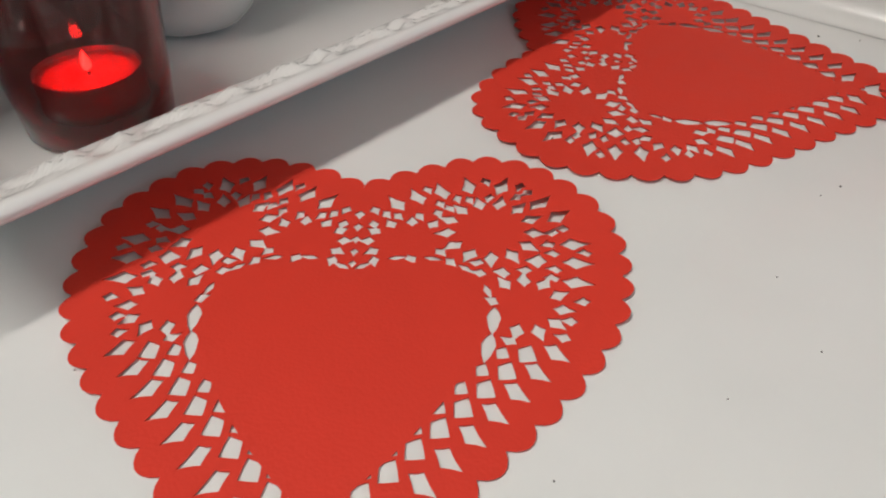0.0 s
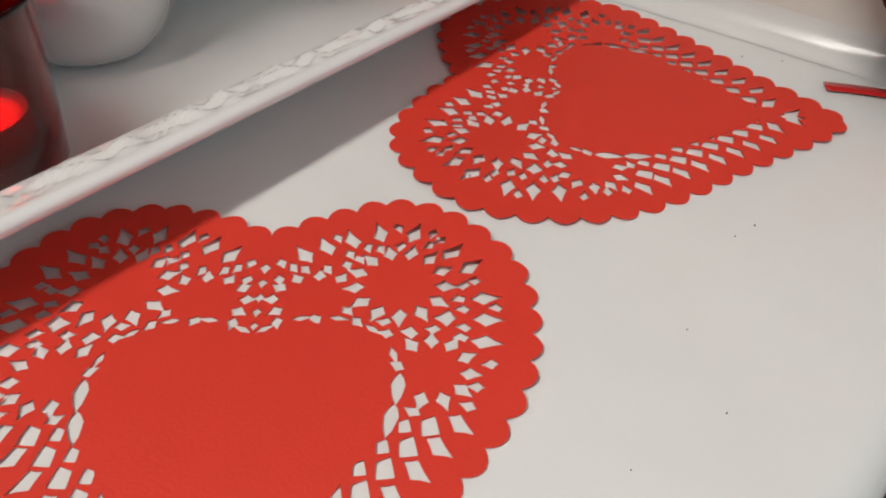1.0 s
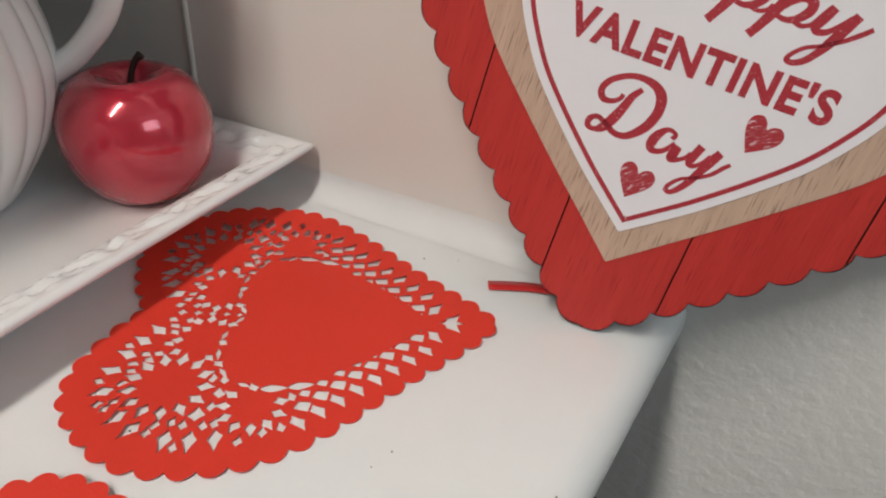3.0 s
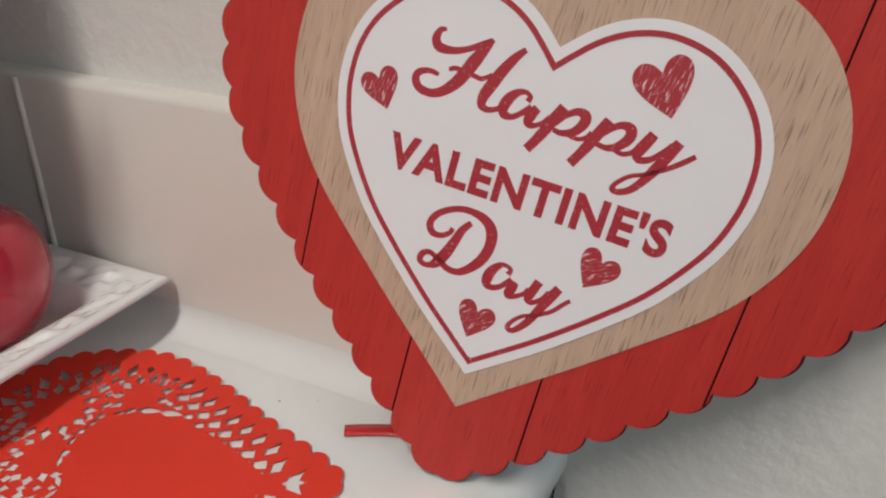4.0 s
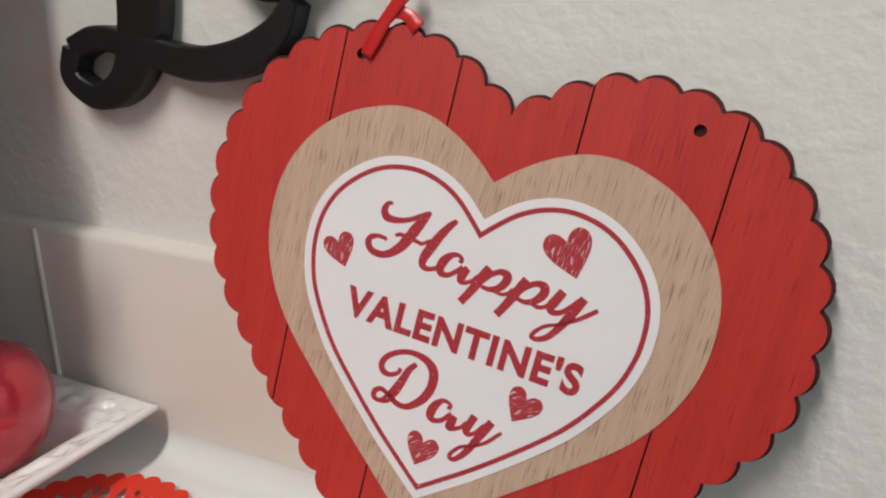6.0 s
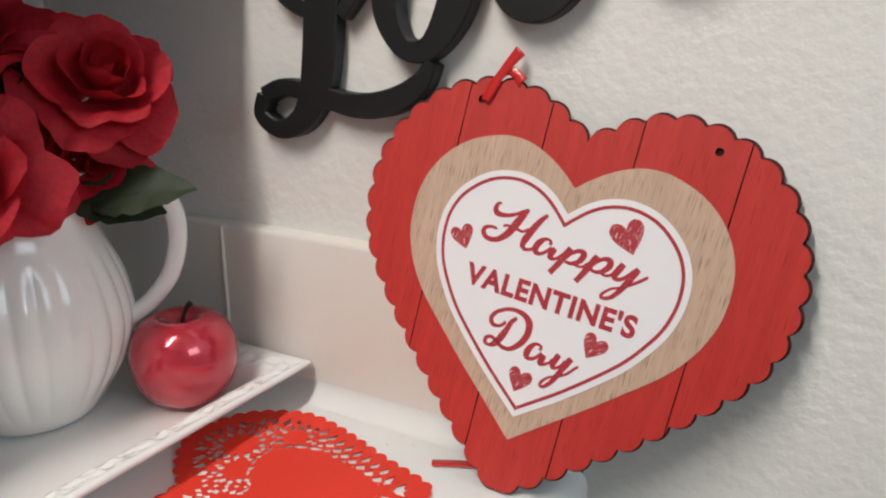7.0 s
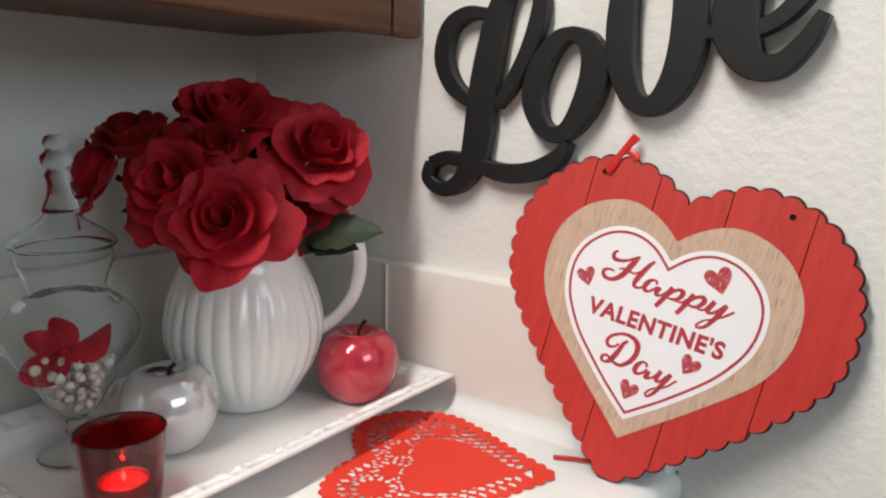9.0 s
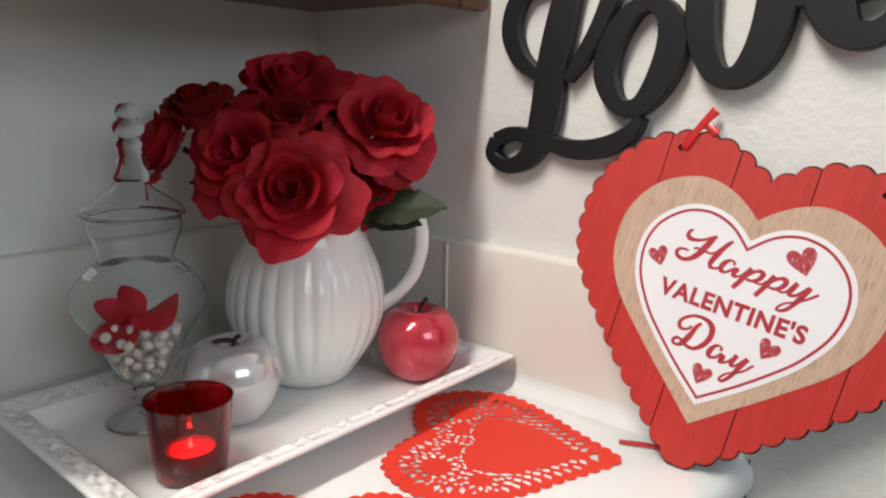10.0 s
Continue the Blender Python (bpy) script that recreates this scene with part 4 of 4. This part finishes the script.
glitter_bud((-0.0449, -0.2434, 0.2670), (0.15, -0.4, 1.0), 0.040, "dark red glitter rosebud beside the roses")
glitter_bud((0.0156, -0.1974, 0.2674), (0.55, -0.55, 0.65), 0.032, "dark red glitter rosebud between the roses")


def rose_leaf(base, tip, up, wide, label):
    """A pointed cloth leaf, folded along its rib, from base to tip."""
    b, t = Vector(base), Vector(tip)
    y = (t - b)
    long = y.length
    y.normalize()
    z = (Vector(up) - y * Vector(up).dot(y)).normalized()
    x = y.cross(z)
    m = Matrix.Translation(b) @ Matrix((x, y, z)).transposed().to_4x4()
    bm = bmesh.new()
    grid = []
    for i in range(15):
        u = i / 14
        w = wide * math.sin(math.pi * u ** 0.8) ** 0.85 * (1 + 0.05 * math.sin(u * 40)) + 0.0006
        grid.append([bm.verts.new((w * v, long * u, 0.18 * abs(w * v) - 0.10 * long * (u - 0.4) ** 2 + 0.0015 * math.sin(u * 26 + 3 * v) * abs(v))) for v in (-1, -0.6, -0.2, 0, 0.2, 0.6, 1)])
    for p, q in zip(grid, grid[1:]):
        for j in range(6):
            bm.faces.new((p[j], p[j + 1], q[j + 1], q[j]))
    ob = thing("rose_leaf", label, "leaf", m, "leaves among the roses")
    part("blade", bm, LEAF, ob)
    inv = m.inverted()
    part("stalk", tube_along([inv @ Vector((PX, PY, 0.15)), inv @ Vector((PX + (b.x - PX) * 0.5, PY + (b.y - PY) * 0.5, 0.200)), Vector((0, 0, 0)), Vector((0, long * 0.5, 0))], [0.0016, 0.0014, 0.0012, 0.0006], 6), LEAF, ob)
    return ob


rose_leaf((0.0584, -0.1396, 0.1910), (0.1317, -0.1049, 0.2015), (0.35, -0.55, 0.75), 0.022, "dark green cloth leaf under the roses")
rose_leaf((0.0465, -0.1494, 0.1949), (0.1038, -0.1083, 0.1810), (0.5, -0.5, 0.5), 0.018, "dark green cloth leaf above the pitcher handle")
rose_leaf((0.0066, -0.1647, 0.2641), (0.0469, -0.1600, 0.2856), (0.5, -0.6, 0.6), 0.014, "dark green cloth leaf between the roses")
rose_leaf((-0.0130, -0.1882, 0.2559), (0.0012, -0.2213, 0.2946), (0.5, -0.6, 0.5), 0.012, "dark green cloth leaf between the roses")
rose_leaf((-0.0386, -0.2095, 0.2636), (-0.0480, -0.2194, 0.2949), (0.4, -0.7, 0.4), 0.011, "dark green cloth leaf behind the glitter bud")
rose_leaf((-0.0224, -0.2177, 0.2094), (-0.0472, -0.2619, 0.2188), (0.3, -0.6, 0.6), 0.010, "pale green cloth leaf at the edge of the bunch")

# ---- glass sweet jar ----
JX, JY = -0.0215, -0.3290
jar = thing("apothecary_jar", "clear glass footed sweet jar with lid, holding pearls and petals", "jar", pose(JX, JY, TF + 0.0003))
shell = smooth_line([(0.010, 0.034), (0.020, 0.044), (0.030, 0.060), (0.043, 0.082), (0.056, 0.103), (0.0575, 0.118), (0.050, 0.132), (0.037, 0.144), (0.0345, 0.150), (0.038, 0.160), (0.043, 0.172), (0.0425, 0.183)], 5)
shell_in = [(max(q[0] - 0.0011, 0.002), q[1] + 0.001) for q in shell[::-1]]
shell = [np.array((q[0] * (0.94 if q[1] < 0.12 else 0.94 - 0.07 * min(1, (q[1] - 0.12) / 0.03)), q[1])) for q in shell]
shell_in = [(max(q[0] - 0.0011, 0.002), q[1] + 0.001) for q in shell[::-1]]
bowl = part("bowl", lathe([(0, 0.032)] + [(q[0], q[1]) for q in shell] + shell_in + [(0, 0.036)], 64, lambda a, z: 1 + 0.02 * math.cos(10 * a) * max(0, min(1, (0.085 - z) / 0.03))), GLASS, jar)
part("foot", lathe([(q[0], q[1]) for q in smooth_line([(0, 0), (0.020, 0.0), (0.0325, 0.0008), (0.0325, 0.0026), (0.020, 0.0060), (0.009, 0.0120), (0.0075, 0.018), (0.011, 0.023), (0.0085, 0.028), (0.010, 0.0315), (0, 0.0316)], 5)], 48), GLASS, jar)
lid = part("lid", lathe([(q[0], q[1]) for q in smooth_line([(0.0350, 0.1845), (0.0405, 0.1850), (0.0405, 0.1885), (0.037, 0.193), (0.027, 0.200), (0.017, 0.2065), (0.0125, 0.2120), (0.0118, 0.2115), (0.017, 0.2050), (0.027, 0.1984), (0.0365, 0.1915), (0.0392, 0.1880), (0.0388, 0.1862), (0.0350, 0.1845)], 4)], 48), GLASS, jar)
part("finial", lathe([(max(q[0], 0), q[1]) for q in smooth_line([(0, 0.2122), (0.0125, 0.2122), (0.0135, 0.218), (0.0095, 0.228), (0.0085, 0.236), (0.0100, 0.243), (0.0075, 0.2475), (0.0115, 0.252), (0.0122, 0.258), (0.0075, 0.2635), (0.0095, 0.268), (0.0070, 0.274), (0, 0.276)], 4)], 32), GLASS, lid)
rng = random.Random(3)
beads = bmesh.new()
placed = []
for level in range(6):
    z = 0.047 + level * 0.0082
    lim = np.interp(z, [q[1] for q in shell], [q[0] for q in shell]) - 0.0072
    for k in range(60):
        a, rr = rng.uniform(0, 6.283), lim * math.sqrt(rng.random())
        c = Vector((rr * math.cos(a), rr * math.sin(a), z + rng.uniform(-0.001, 0.001)))
        if level == 5 and c.x - c.y < 0.01:
            continue
        if all((c - q).length > 0.0086 for q in placed):
            placed.append(c)
            bmesh.ops.create_uvsphere(beads, u_segments=12, v_segments=8, radius=rng.uniform(0.0042, 0.0047), matrix=Matrix.Translation(c))
tagged(part("pearl_beads", beads, PEARL, m=pose(JX, JY, TF)), "cream pearl beads filling the glass jar", "beads", kind="stuff")


def cloth_petal(at, face, size, turn):
    z = Vector(face).normalized()
    m = Matrix.Translation(at) @ z.to_track_quat("Z", "Y").to_matrix().to_4x4() @ pose(0, 0, 0, 0, 0, turn)
    bm = bmesh.new()
    n = 24
    rings = []
    for k in range(5):
        r = size * k / 4
        rings.append([bm.verts.new((r * math.cos(2 * math.pi * i / n) * (1 + 0.12 * math.sin(4 * math.pi * i / n)), 0.72 * r * math.sin(2 * math.pi * i / n), 0.3 * r * r / size * math.cos(4 * math.pi * i / n) + 0.15 * r * r / size)) for i in range(n)] if k else [bm.verts.new((0, 0, 0))])
    for p, q in zip(rings, rings[1:]):
        for i in range(n):
            vs = list(dict.fromkeys([p[i % len(p)], q[i], q[(i + 1) % n], p[(i + 1) % len(p)]]))
            bm.faces.new(vs)
    ob = part("loose_petal", bm, PETAL, m=m)
    return tagged(ob, "loose red cloth petal on the pearls in the jar", "petal", "petals in the jar")


cloth_petal((JX + 0.004, JY - 0.022, TF + 0.086), (0.6, -0.5, 0.5), 0.021, 20)
cloth_petal((JX + 0.018, JY + 0.006, TF + 0.099), (0.25, -0.4, 0.9), 0.022, 50)
cloth_petal((JX - 0.002, JY - 0.006, TF + 0.108), (0.7, -0.6, 0.1), 0.017, 95)
cloth_petal((JX - 0.010, JY - 0.018, TF + 0.102), (0.5, -0.6, 0.3), 0.015, 150)

# ---- candle ----
VX, VY = 0.0870, -0.3505
votive = thing("votive_glass", "red glass votive cup with a burning tealight, on the tray", "candle holder", pose(VX, VY, TF + 0.0003))
part("cup", lathe([(0, 0), (0.0245, 0), (0.0265, 0.0015), (0.0285, 0.020), (0.0322, 0.0605), (0.0329, 0.0618), (0.0318, 0.0618), (0.0305, 0.0590), (0.0262, 0.018), (0.0248, 0.0085), (0.0240, 0.0078), (0.0240, 0.0005), (0, 0.0005)], 64), RED_GLASS, votive, "tapered red glass cup")
part("base", lathe([(0, 0.0008), (0.0236, 0.0008), (0.0236, 0.0072), (0, 0.0072)], 48), RED_GLASS, votive, "thick red glass base")
tea = thing("tealight", "lit red tealight candle in the votive glass", "candle", pose(VX, VY, TF + 0.0083))
part("tin", lathe([(0, 0), (0.0188, 0), (0.0192, 0.0008), (0.0192, 0.0140), (0.0189, 0.0140), (0.0186, 0.0006), (0, 0.0005)], 40), ALU, tea, "thin aluminium tin")
part("wax", lathe([(0, 0.0008), (0.0184, 0.0008), (0.0184, 0.0122), (0.0150, 0.0112), (0, 0.0108)], 40), WAX, tea, "molten red wax")
part("wick", tube_along([(0, 0, 0.0105), (0.0003, 0, 0.0135), (0.0008, 0, 0.0155)], [0.0006, 0.0006, 0.0005], 6), STEM, tea)
part("flame", lathe([(q[0], q[1]) for q in smooth_line([(0, 0.0125), (0.0013, 0.0133), (0.0018, 0.0148), (0.0014, 0.0170), (0.0006, 0.0192), (0, 0.0202)], 4)], 16), FLAME, tea, "small bright flame")
# ---- crumbs on the worktop ----
rng = random.Random(11)
crumbs = bmesh.new()
for k in range(20):
    x, y = rng.uniform(0.17, 0.385), rng.uniform(-0.43, -0.03)
    r = rng.choice((0.00025, 0.0003, 0.00045))
    bmesh.ops.create_icosphere(crumbs, subdivisions=1, radius=r, matrix=Matrix.Translation((x, y, 0.0002)))
tagged(part("crumbs", crumbs, DUST), "tiny dark crumbs scattered on the worktop", "crumbs", kind="stuff")
